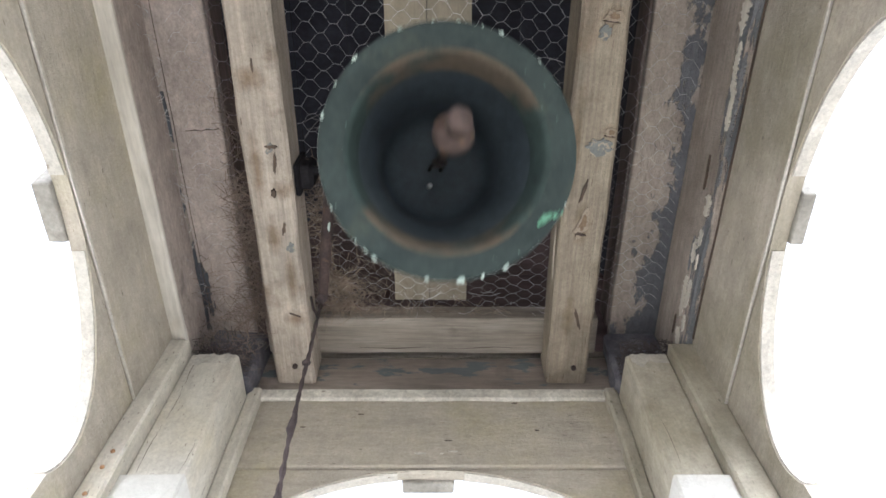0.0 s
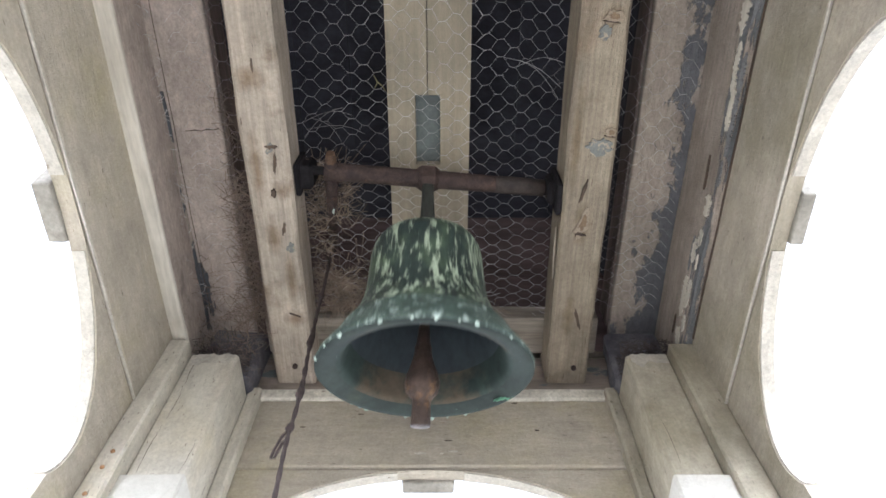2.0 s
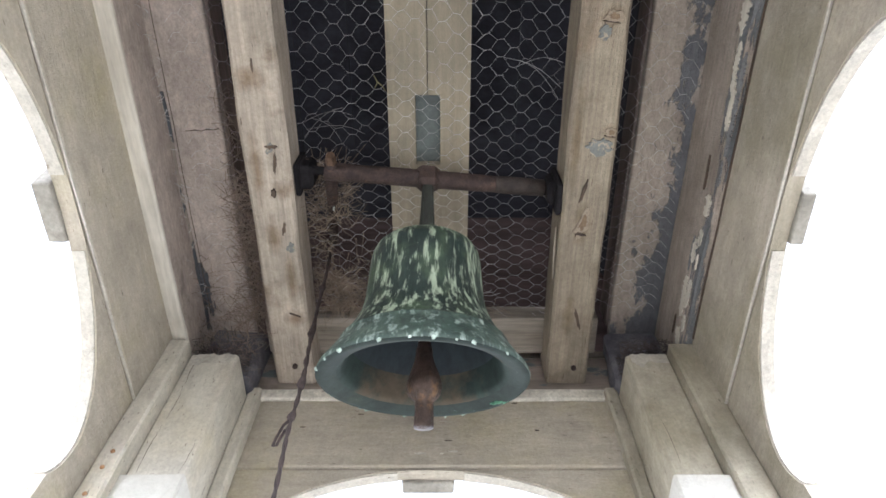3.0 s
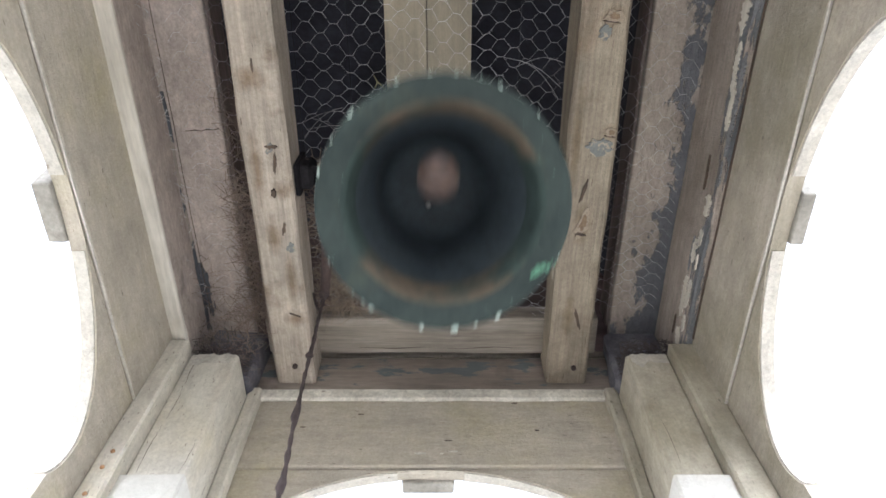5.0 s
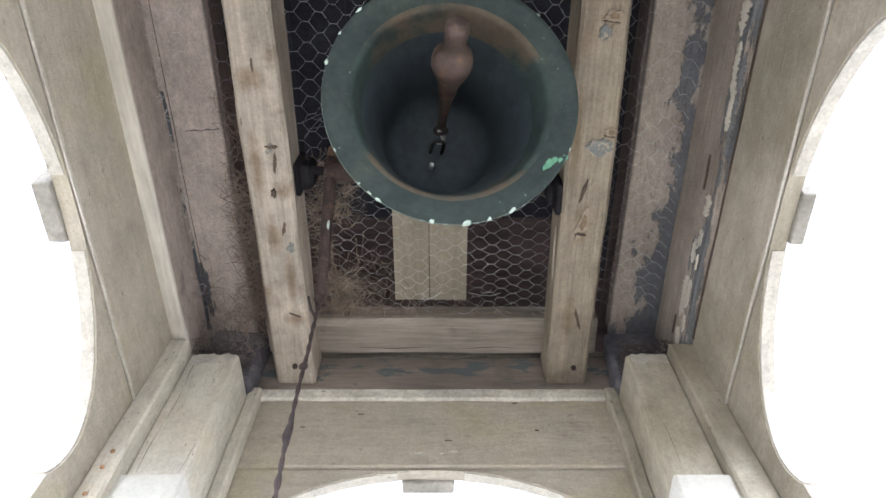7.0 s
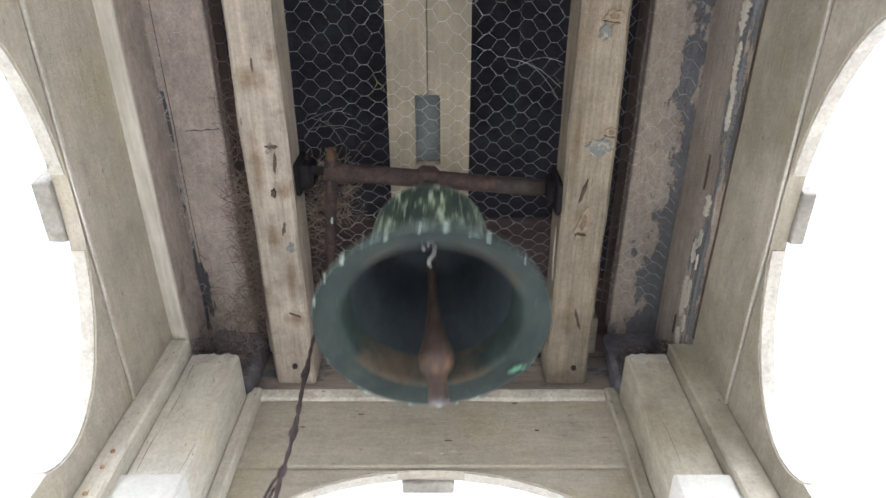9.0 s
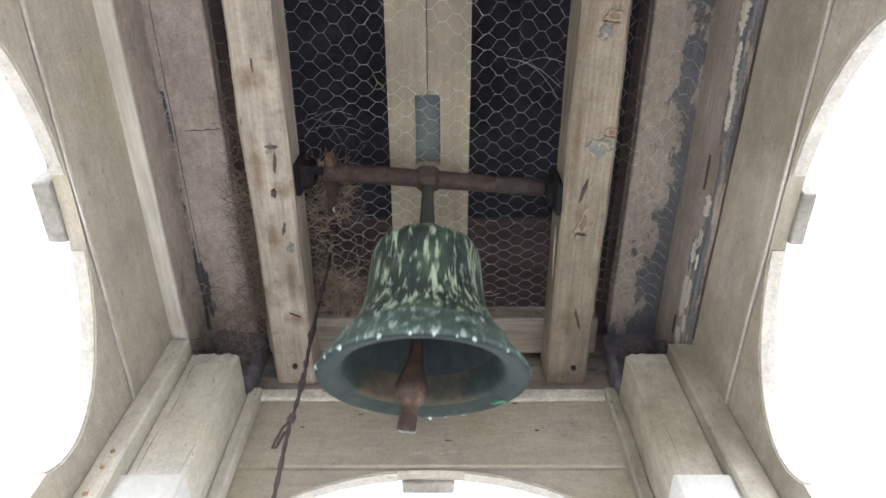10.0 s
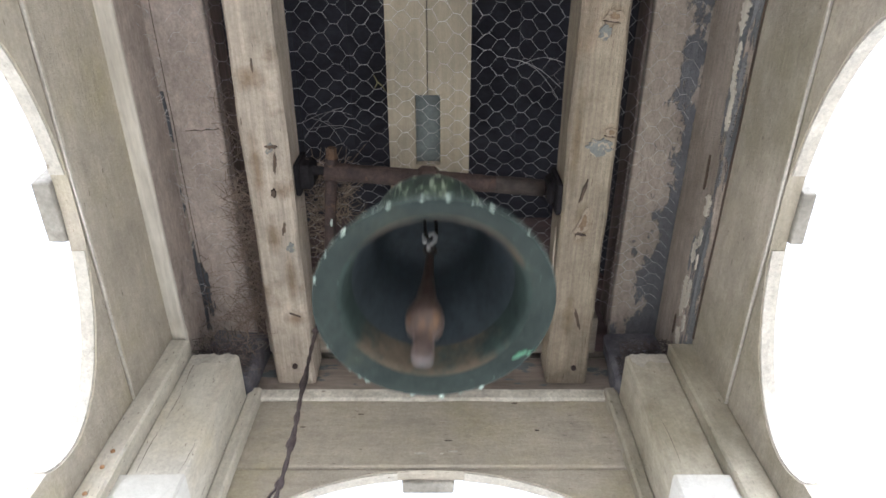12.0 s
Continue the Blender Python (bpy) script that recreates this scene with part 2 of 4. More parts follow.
mould_shade = surface("mouldy timber with corner shade", (0.185, 0.178, 0.20), (0.08, 0.08, 0.10), (1, 1, 1), 30, stain=(0.17, 0.145, 0.13), stain_scale=14, stain_at=0.6, rough=0.95, bump=0.9)
rope_mat = surface("dark twisted rope", (0.085, 0.062, 0.06), (0.035, 0.025, 0.026), (1, 1, 0.5), 120, rough=0.9, bump=0.6)
slate_grey = surface("grey-green metal plate", (0.155, 0.180, 0.178), (0.11, 0.13, 0.132), (1, 1, 1), 20, rough=0.7)
gravel = surface("pale gravel", (0.42, 0.40, 0.36), (0.26, 0.25, 0.22), (1, 1, 1), 40, stain=(0.33, 0.32, 0.28), stain_scale=0.7, rough=0.95)
roof_lit = surface("roof boards browner as lit", (0.135, 0.098, 0.098), (0.075, 0.056, 0.060), LONG_X, 14, spec=0.2)
joist_wood = surface("dark brown joist", (0.27, 0.215, 0.20), (0.15, 0.12, 0.115), LONG_Y, 22, spec=0.2, fine=0.3)
# pinkish and lighter than ceiling_y: the west side's stronger light in colour
ceiling_west = surface("dusty pinkish ceiling paint, lit side", (0.56, 0.485, 0.44), (0.46, 0.395, 0.355), (1, 0.4, 1), 16, stain=(0.27, 0.215, 0.195), stain_scale=5, stain_at=0.57, peel=(0.11, 0.118, 0.135), peel_scale=14, peel_at=0.65, peel_stretch=(1, 0.3, 1), sand=0.2, bump=0.6, bias=(("X", -0.05, 0.455, 0.51, 0.08), ("Y", 0.0, 0.45, 0.93, 0.16)))
roof_slate = surface("roof slate", (0.16, 0.165, 0.17), (0.10, 0.10, 0.105), (1, 1, 1), 20)


# ---- building helpers ----
def empty(name, place=(0, 0, 0), **tags):
    ob = new(name)
    ob.location, ob.empty_display_size = place, 0.05
    return tagged(ob, **tags)


def part(name, bm, material, parent=None, label="", smooth=False, **tags):
    """Links bm, drawn about the parent's origin, as one mesh object under it."""
    bmesh.ops.recalc_face_normals(bm, faces=bm.faces)
    me = bpy.data.meshes.new(name)
    bm.to_mesh(me)
    bm.free()
    me.materials.append(material)
    if smooth:
        for p in me.polygons:
            p.use_smooth = True
    ob = new(name, me)
    ob.parent = parent
    return tagged(ob, label=label, **tags)


def box(x0, x1, y0, y1, z0, z1, bevel=0.003, cuts=0, wear=0.0, bm=None):
    """A timber with eased edges, bent a little along its length when worn."""
    own = bmesh.new()
    bmesh.ops.create_cube(own, size=1.0)
    size, mid = (x1 - x0, y1 - y0, z1 - z0), Vector(((x0 + x1) / 2, (y0 + y1) / 2, (z0 + z1) / 2))
    for v in own.verts:
        v.co = Vector(a * b for a, b in zip(v.co, size))
    if bevel:
        bmesh.ops.bevel(own, geom=own.edges[:], offset=bevel, segments=1, affect="EDGES")
    if cuts:
        axis = size.index(max(size))
        for i in range(1, cuts):
            no = Vector((0, 0, 0))
            no[axis] = 1
            bmesh.ops.bisect_plane(own, geom=own.verts[:] + own.edges[:] + own.faces[:], plane_co=no * (size[axis] * (i / cuts - 0.5)), plane_no=no)
        for v in own.verts:
            q = (v.co + mid) * 9
            v.co += Vector((noise.noise(q), noise.noise(q + Vector((7, 3, 1))), noise.noise(q + Vector((2, 9, 5))))) * wear
    bmesh.ops.translate(own, verts=own.verts[:], vec=mid)
    if bm is None:
        return own
    me = bpy.data.meshes.new("join")
    own.to_mesh(me)
    own.free()
    bm.from_mesh(me)
    bpy.data.meshes.remove(me)
    return bm


def tube(bm, pts, radii, sides=8, caps=True):
    """A round bar through pts."""
    pts = [Vector(p) for p in pts]
    rings = []
    side = None
    for i, p in enumerate(pts):
        d = (pts[min(i + 1, len(pts) - 1)] - pts[max(i - 1, 0)]).normalized()
        if side is None:
            side = d.cross(Vector((0, 0, 1)) if abs(d.z) < 0.9 else Vector((1, 0, 0))).normalized()
        side = (side - d * side.dot(d)).normalized()
        up = d.cross(side)
        r = radii[i] if isinstance(radii, (list, tuple)) else radii
        rings.append([bm.verts.new(p + (side * math.cos(a) + up * math.sin(a)) * r) for a in (2 * math.pi * k / sides for k in range(sides))])
    for a, b in zip(rings, rings[1:]):
        for k in range(sides):
            bm.faces.new((a[k], a[(k + 1) % sides], b[(k + 1) % sides], b[k]))
    if caps:
        bm.faces.new(rings[0][::-1])
        bm.faces.new(rings[-1])
    return bm


def lathe(profile, steps=72, wobble=0.0):
    """Turns (radius, z) pairs about the z axis."""
    bm = bmesh.new()
    rings = []
    for r, z in profile:
        if r < 1e-5:
            rings.append([bm.verts.new((0, 0, z))])
        else:
            rings.append([bm.verts.new(((r + wobble * noise.noise(Vector((math.cos(a) * 4, math.sin(a) * 4, z * 30)))) * math.cos(a), (r + wobble * noise.noise(Vector((math.cos(a) * 4, math.sin(a) * 4, z * 30)))) * math.sin(a), z)) for a in (2 * math.pi * k / steps for k in range(steps))])
    for a, b in zip(rings, rings[1:]):
        if len(a) == 1 and len(b) == 1:
            continue
        for k in range(steps):
            q = [a[k % len(a)], a[(k + 1) % len(a)], b[(k + 1) % len(b)], b[k % len(b)]]
            bm.faces.new(list(dict.fromkeys(q)))
    return bm


# ---- plan: inner faces, the lens stands over (0, 0) ----
XW, XE, YN, YS = -0.578, 0.532, 1.000, -0.150
CX, CY = -0.024, 0.425
WT = 0.026          # wall boards
SPRING, RISE, LOW = 0.755, 0.190, radians(20)
JOINT, CORNICE, CEIL = 0.948, 1.140, 1.315

ground = tagged(part("ground", box(-400, 400, -400, 400, -0.3, 0, 0), gravel), "pale gravel ground round the bell house", "ground", kind="structure")


def arch_outline(half_width, HALF):
    """Board with an arched opening down to the ground, in its own plane."""
    pts = [(-half_width, 0.0), (-half_width, JOINT - 0.004), (half_width, JOINT - 0.004), (half_width, 0.0), (HALF * math.cos(LOW), 0.0)]
    for k in range(61):
        a = -LOW + (math.pi + 2 * LOW) * k / 60
        w = 0.0022 * noise.noise(Vector((a * 9, half_width, 2)))
        pts.append(((HALF + w) * math.cos(a), SPRING + (RISE + w) * math.sin(a)))
    pts += [(-HALF * math.cos(LOW), 0.0)]
    return [(u, z if z == 0 else z + H) for u, z in pts]


def wall(name, middle, turn, half_width, HALF, mat, upper, label):
    """An arched wall of wide boards; its inner face is the local plane y = 0, the outside at +y."""
    bm = bmesh.new()
    face = bm.faces.new([bm.verts.new((u, 0, z)) for u, z in arch_outline(half_width, HALF)])
    ext = bmesh.ops.extrude_face_region(bm, geom=[face])
    bmesh.ops.translate(bm, verts=[g for g in ext["geom"] if isinstance(g, bmesh.types.BMVert)], vec=(0, WT, 0))
    bmesh.ops.triangulate(bm, faces=[f for f in bm.faces if len(f.verts) > 4])
    w = part(name, bm, mat)
    w.matrix_world = pose(middle[0], middle[1], 0, 0, 0, turn)
    tagged(w, label, "wall", kind="structure")
    part("board", box(-half_width, half_width, -0.004, WT, H + JOINT + 0.003, H + upper, 0.003), mat, w)
    part("board", box(-half_width, half_width, WT + 0.001, WT + 0.02, H + 0.992, H + 1.36, 0.002), mat, w)
    # added pale bead draws the upper board's lower edge as lit from below
    if turn in (90, -90):
        part("joint_bead", box(-half_width + 0.13, half_width - 0.03, -0.0055, -0.001, H + JOINT - 0.0030, H + JOINT + 0.0010, 0.001, 60, 0.0010), chipped_white, w, "pale bead for the lit board edge at the joint")
    ks = bmesh.new()
    shift_key = {90: 0.020, -90: -0.008}.get(turn, -0.006)
    narrow, deep = (0.87, 0.022) if turn == -90 else (1.0, 0.030)
    # keystone: a tapered block standing a little proud
    lo, hi = [(-0.051, 0.936), (0.051, 0.936)], [(0.058, 0.990), (-0.058, 0.990)]
    f = ks.faces.new([ks.verts.new((u * narrow, WT + 0.001, z + H)) for u, z in lo + hi])
    e = bmesh.ops.extrude_face_region(ks, geom=[f])
    bmesh.ops.translate(ks, verts=[g for g in e["geom"] if isinstance(g, bmesh.types.BMVert)], vec=(0, deep, 0))
    bmesh.ops.translate(ks, verts=ks.verts[:], vec=(shift_key, 0, 0))
    bmesh.ops.bevel(ks, geom=ks.edges[:], offset=0.002, segments=1, affect="EDGES")
    part("keystone", ks, key_paint, w, "grey worn wooden keystone")
    # thin flaking lining under the arch, its pale colour standing for light
    so = bmesh.new()
    rows_ = []
    for k in range(61):
        a = -LOW + (math.pi + 2 * LOW) * k / 60
        c, s = math.cos(a), math.sin(a)
        if s > 0 and abs(c * HALF - shift_key) < 0.056:
            rows_.append(None)
            continue
        rows_.append([so.verts.new((r * c, y, H + SPRING + q * s)) for r, q, y in ((HALF + 0.001, RISE + 0.001, 0.003), (HALF + 0.001, RISE + 0.001, WT - 0.001), (HALF - 0.0035, RISE - 0.0035, WT - 0.001), (HALF - 0.0035, RISE - 0.0035, 0.003))])
    for a, b in zip(rows_, rows_[1:]):
        if a and b:
            for k in range(4):
                so.faces.new((a[k], a[(k + 1) % 4], b[(k + 1) % 4], b[k]))
    for end in (rows_[0], rows_[-1]):
        so.faces.new(end)
    part("arch_lining", so, chipped_white, w, "flaking lining under the arch, coloured pale as lit")
    return w


wall("wall_north", (CX, YN), 0, 0.58, 0.352, paint_x, 1.156, "weathered cream painted board wall with an arched opening")
wall("wall_west", (XW, 0.415), 90, 0.615, 0.345, paint_x, 1.33, "weathered cream painted board wall with an arched opening")
wall("wall_east", (XE, 0.438), -90, 0.615, 0.344, algae_shade_x, 1.33, "weathered algae-stained cream painted board wall with an arched opening")
wall("wall_south", (CX, YS), 180, 0.58, 0.352, paint_x, 1.33, "weathered cream painted board wall with an arched opening")

def paint_chip(x, z, rx, rz, mat, seed):
    """A small ragged flake on the end wall's face."""
    bm = bmesh.new()
    n = 22
    rim = []
    for k in range(n):
        a = 2 * math.pi * k / n
        q = 1 + 0.6 * noise.noise(Vector((math.cos(a) * 2, math.sin(a) * 2, seed)))
        rim.append((x - CX + rx * q * math.cos(a), H + z + rz * q * math.sin(a)))
    front, back = ([bm.verts.new((u, y, w)) for u, w in rim] for y in (-0.0056, 0.002))
    bm.faces.new(front)
    for k in range(n):
        bm.faces.new((front[k], front[(k + 1) % n], back[(k + 1) % n], back[k]))
    part("paint_chip", bm, mat, bpy.data.objects["wall_north"])


for k_, (x_, z_, rx_, rz_, m_) in enumerate(((-0.046, 0.985, 0.012, 0.0022, trim_white), (0.022, 0.990, 0.009, 0.0016, trim_white), (-0.003, 0.984, 0.004, 0.0012, trim_white), (0.20, 1.05, 0.005, 0.0014, split_wood), (-0.30, 1.06, 0.006, 0.0010, split_wood), (0.01, 1.02, 0.008, 0.0009, split_wood), (-0.18, 1.10, 0.007, 0.0009, split_wood), (0.16, 1.135, 0.006, 0.0012, split_wood))):
    paint_chip(x_, z_, rx_, rz_, m_, k_ * 1.7)

# trim strip along the top of the end wall, on which the beams rest
tagged(part("trim", box(-0.435, 0.388, YN - 0.016, YN - 0.005, H + 1.138, H + 1.172, 0.003, 14, 0.0015), trim_white), "narrow white trim strip with flaking paint", "trim", kind="structure")


def corner_post(name, sx, post_x, batten_x, wall_x, front, batten_front, coat):
    """A clad corner post with a cover strip towards the side wall and a casing lower down, coloured white for the sky
    light on it.
    """
    p = empty(name, (wall_x, front, 0), label="weathered cream painted corner post with a casing whitened as sky-lit", category="post", group="corner posts")
    o = Vector(p.location)

    def put(nm, x0, x1, y0, y1, z0, z1, mat, lab=""):
        a, b = sorted((x0, x1))
        part(nm, box(a - o.x, b - o.x, y0 - o.y, y1 - o.y, z0, z1, 0.004, 16, 0.0022), mat, p, lab)
    put("cladding", batten_x, post_x, front, YN - 0.001, 0.01, H + 1.132, coat)
    put("cover_strip", wall_x - sx * 0.001, batten_x, batten_front, front + 0.03, 0.01, H + 1.136, coat)
    put("corner_batten", post_x - sx * 0.001, post_x + sx * 0.026, YN - 0.032, YN - 0.001, 0.01, H + 1.160, coat)
    put("casing", batten_x - sx * 0.004, post_x + sx * 0.006, front - 0.014, YN - 0.04, 0.005, H + 0.79, sky_lit_paint, "casing round the post foot, coloured white for sky light")
    return p


nw_post = corner_post("corner_post", 1, -0.435, -0.537, XW, 0.857, 0.820, lit_z)
ne_post = corner_post("corner_post", -1, 0.390, 0.478, XE, 0.857, 0.830, algae_shade_z)


def plain_post(x0, x1):
    p = empty("corner_post", ((x0 + x1) / 2, YS + 0.06, 0), label="weathered cream painted corner post", category="post", group="corner posts")
    part("cladding", box((x0 - x1) / 2, (x1 - x0) / 2, -0.058, 0.05, 0.01, H + 1.132, 0.004, 10, 0.002), paint_z, p)


for z_, x_ in ((0.815, -0.556), (0.78, -0.558), (0.725, -0.560)):
    part("nail_head", tube(bmesh.new(), [(x_ - XW, -0.037 + 0.004, H + z_), (x_ - XW, -0.0395, H + z_), (x_ - XW, -0.041, H + z_)], [0.0038, 0.0038, 0.002], 8), nail_rust, nw_post, "rusty nail head")


plain_post(XW + 0.001, -0.44)
plain_post(0.39, XE - 0.001)

def upright_crack(post, x, y, z0, z1, wide, seed, name="crack", mat=None):
    """A thin dark split running up a post's front."""
    o = post.location
    bm = bmesh.new()
    n = 16
    cols = []
    for k in range(n + 1):
        f = k / n
        z = H + z0 + (z1 - z0) * f
        c = x + 0.008 * noise.noise(Vector((z * 9, seed, 0))) + 0.0015 * noise.noise(Vector((z * 60, seed, 5)))
        w = wide * math.sin(math.pi * f) * (0.6 + 0.8 * abs(noise.noise(Vector((z * 40, seed, 3))))) + 0.0001
        cols.append([bm.verts.new((c + d - o.x, y - 0.0035 - o.y, z)) for d in (-w, w)])
    for a, b in zip(cols, cols[1:]):
        bm.faces.new((a[0], a[1], b[1], b[0]))
    part(name, bm, mat or split_wood, post)


for x_, z0_, z1_, w_, sd_ in ((-0.514, 1.03, 1.130, 0.0009, 2), (-0.516, 0.93, 1.02, 0.0006, 2), (-0.518, 0.80, 0.92, 0.0007, 2), (-0.447, 0.80, 0.88, 0.0005, 5)):
    upright_crack(nw_post, x_, 0.857, z0_, z1_, w_, sd_)
for x_, z0_, z1_, w_, sd_ in ((0.408, 0.82, 0.93, 0.0005, 6),):
    upright_crack(ne_post, x_, 0.857, z0_, z1_, w_, sd_)


def ragged_edge(post, x0, x1, y, top, seed):
    """Paint broken off along a post's head: a thin pale coat with an uneven upper edge."""
    o = post.location
    bm = bmesh.new()
    n = 40
    cols = []
    for k in range(n + 1):
        x = x0 + (x1 - x0) * k / n
        up = H + top - 0.006 + 0.010 * noise.noise(Vector((x * 60, seed, 0))) + 0.004 * noise.noise(Vector((x * 300, seed, 2)))
        low = H + top - 0.035 + 0.022 * noise.noise(Vector((x * 40, seed, 7)))
        cols.append([bm.verts.new((x - o.x, y - 0.004 - o.y, z)) for z in (low, up)])
    for a, b in zip(cols, cols[1:]):
        bm.faces.new((a[0], b[0], b[1], a[1]))
    part("paint_edge", bm, chipped_white, post, "broken pale paint edge")


ragged_edge(nw_post, -0.530, -0.440, 0.857, 1.133, 1)
ragged_edge(ne_post, 0.396, 0.474, 0.857, 1.133, 4)

# cornice boards along the side walls
bm = box(XW + 0.001, -0.548, YS + 0.002, YN - 0.002, H + CORNICE + 0.012, H + 1.312, 0.004, 30, 0.003)
for v in bm.verts:  # the face leans back towards the ceiling
    if v.co.x > -0.565:
        v.co.x -= 0.021 * min(1.0, (v.co.z - H - CORNICE - 0.012) / 0.15)
cornice = tagged(part("cornice_west", bm, flaked_y), "brownish cornice board with a worn lower strip coloured as lit from below", "cornice", kind="structure")
# underside in a paler colour, for the light coming up from the ground
part("lower_strip", box(XW + 0.001, -0.545, YS + 0.003, YN - 0.003, H + CORNICE - 0.002, H + CORNICE + 0.0115, 0.003, 30, 0.002), pale_y, cornice, "pale worn paint, also the bottom-lit tone")
tagged(part("cornice_east", box(0.512, XE - 0.001, YS + 0.002, YN - 0.002, H + CORNICE - 0.008, H + 1.31, 0.004, 30, 0.003), cornice_y), "cornice board with flaking blue-grey paint", "cornice", kind="structure")

tagged(part("cornice_gap", box(XE - 0.007, XE - 0.0045, YS + 0.01, 0.815, H + CORNICE - 0.0125, H + CORNICE - 0.0075, 0.0005, 60, 0.0022), split_wood), "dark open joint under the cornice board", "joint", kind="structure")
# cream and grey remains of older coats standing off the cornice board
cornice_east = bpy.data.objects["cornice_east"]


def paint_flake(y0, y1, z, half, mat, seed):
    n = max(5, int((y1 - y0) / 0.0025))
    upper, lower = [], []
    for k in range(n + 1):
        t = k / n
        y = y0 + (y1 - y0) * t
        taper = min(1.0, 5.0 * t + 0.25, 5.0 * (1 - t) + 0.25)
        drift = 0.004 * noise.noise(Vector((y * 18, seed, 0)))
        upper.append((y, z + drift + half * taper * (0.75 + 0.9 * noise.noise(Vector((y * 210, seed, 1))))))
        lower.append((y, z + drift - half * taper * (0.75 + 0.9 * noise.noise(Vector((y * 210, seed, 5))))))
    bm = bmesh.new()
    out = [[bm.verts.new((x, y, H + w)) for y, w in row] for x in (0.5090, 0.5125) for row in (upper, lower)]
    for k in range(n):
        for a, b in ((0, 1), (1, 3), (3, 2), (2, 0)):
            bm.faces.new((out[a][k], out[a][k + 1], out[b][k + 1], out[b][k]))
    for k in (0, n):
        bm.faces.new((out[0][k], out[1][k], out[3][k], out[2][k]))
    part("paint_flake", bm, mat, cornice_east)


for k_, (y0_, y1_, z_, h_, m_) in enumerate(((-0.06, 0.05, 1.166, 0.010, pale_y), (0.08, 0.205, 1.160, 0.010, pale_y), (0.212, 0.300, 1.154, 0.006, pale_y), (0.285, 0.368, 1.143, 0.007, pale_y),
                                             (0.225, 0.41, 1.126, 0.006, flake_grey), (0.42, 0.47, 1.130, 0.004, flake_grey), (0.497, 0.543, 1.155, 0.0075, pale_y), (0.572, 0.609, 1.156, 0.005, pale_y), (0.625, 0.66, 1.150, 0.003, pale_y),
                                             (0.688, 0.757, 1.161, 0.006, pale_y), (0.772, 0.815, 1.155, 0.005, pale_y), (0.60, 0.68, 1.185, 0.003, flake_grey), (0.43, 0.50, 1.19, 0.0025, split_wood), (0.80, 0.85, 1.20, 0.0025, split_wood), (0.69, 0.79, 1.178, 0.008, pale_y), (0.60, 0.655, 1.172, 0.006, pale_y), (0.815, 0.855, 1.170, 0.008, pale_y))):
    paint_flake(y0_, y1_, z_ + 0.3 * h_, h_ * (1.6 if m_ is pale_y else 1.2), m_, k_ * 2.7)

# ceiling boards at both sides of the open middle
cb = box(XW + 0.002, -0.457, YS + 0.002, 0.992, H + CEIL, H + CEIL + 0.022, 0.003, 24, 0.002)
box(0.404, XE - 0.002, YS + 0.002, 0.992, H + CEIL, H + CEIL + 0.022, 0.003, 24, 0.002, bm=cb)
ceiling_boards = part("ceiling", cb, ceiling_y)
# boards west of the middle take the lit, lighter paint
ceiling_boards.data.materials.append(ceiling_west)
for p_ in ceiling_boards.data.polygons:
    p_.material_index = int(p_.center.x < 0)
tagged(ceiling_boards, "dusty ceiling boards with flaking blue-grey paint", "ceiling", kind="structure")

tagged(part("ceiling_seam", box(-0.5560, -0.5552, YS + 0.02, 0.88, H + CEIL - 0.0035, H + CEIL - 0.0015, 0.0003, 50, 0.0014), split_wood), "dark seam between two ceiling boards", "seam", kind="structure")
tagged(part("ceiling_joint", box(-0.5690, -0.5625, 0.34, 0.90, H + CEIL - 0.004, H + CEIL - 0.0015, 0.0005, 70, 0.0032), flake_dark), "dark blue-grey joint between ceiling board and cornice", "joint", kind="structure")
tagged(part("ceiling_split", tube(bmesh.new(), [(-0.535, 0.4215, H + CEIL - 0.002), (-0.524, 0.421, H + CEIL - 0.002), (-0.512, 0.4195, H + CEIL - 0.002), (-0.500, 0.4215, H + CEIL - 0.002), (-0.489, 0.418, H + CEIL - 0.002), (-0.474, 0.419, H + CEIL - 0.002), (-0.463, 0.416, H + CEIL - 0.002)], [0.0004, 0.0009, 0.0012, 0.0007, 0.0013, 0.0006, 0.0012], 5), split_wood), "dark split across a ceiling board", "seam", kind="structure")

for x0_, x1_ in ((-0.480, -0.4535), (0.4005, 0.430)):
    tagged(part("ceiling_joist", box(x0_, x1_, YS + 0.004, 0.93, H + CEIL + 0.023, H + CEIL + 0.10, 0.003, 20, 0.0015), joist_wood), "dark brown joist above the edge of the ceiling boards", "joist", kind="structure")

# ---- timbers overhead ----
def beam(x0, x1, mat):
    b = empty("beam", ((x0 + x1) / 2, 0.41, H + 1.2), label="bare weathered square timber beam resting on the wall trim", category="beam", group="bell beams")
    part("timber", box((x0 - x1) / 2, (x1 - x0) / 2, YS - 0.41, YN - 0.41 - 0.001, 0, 0.105, 0.006, 40, 0.0035), mat, b)
    return b


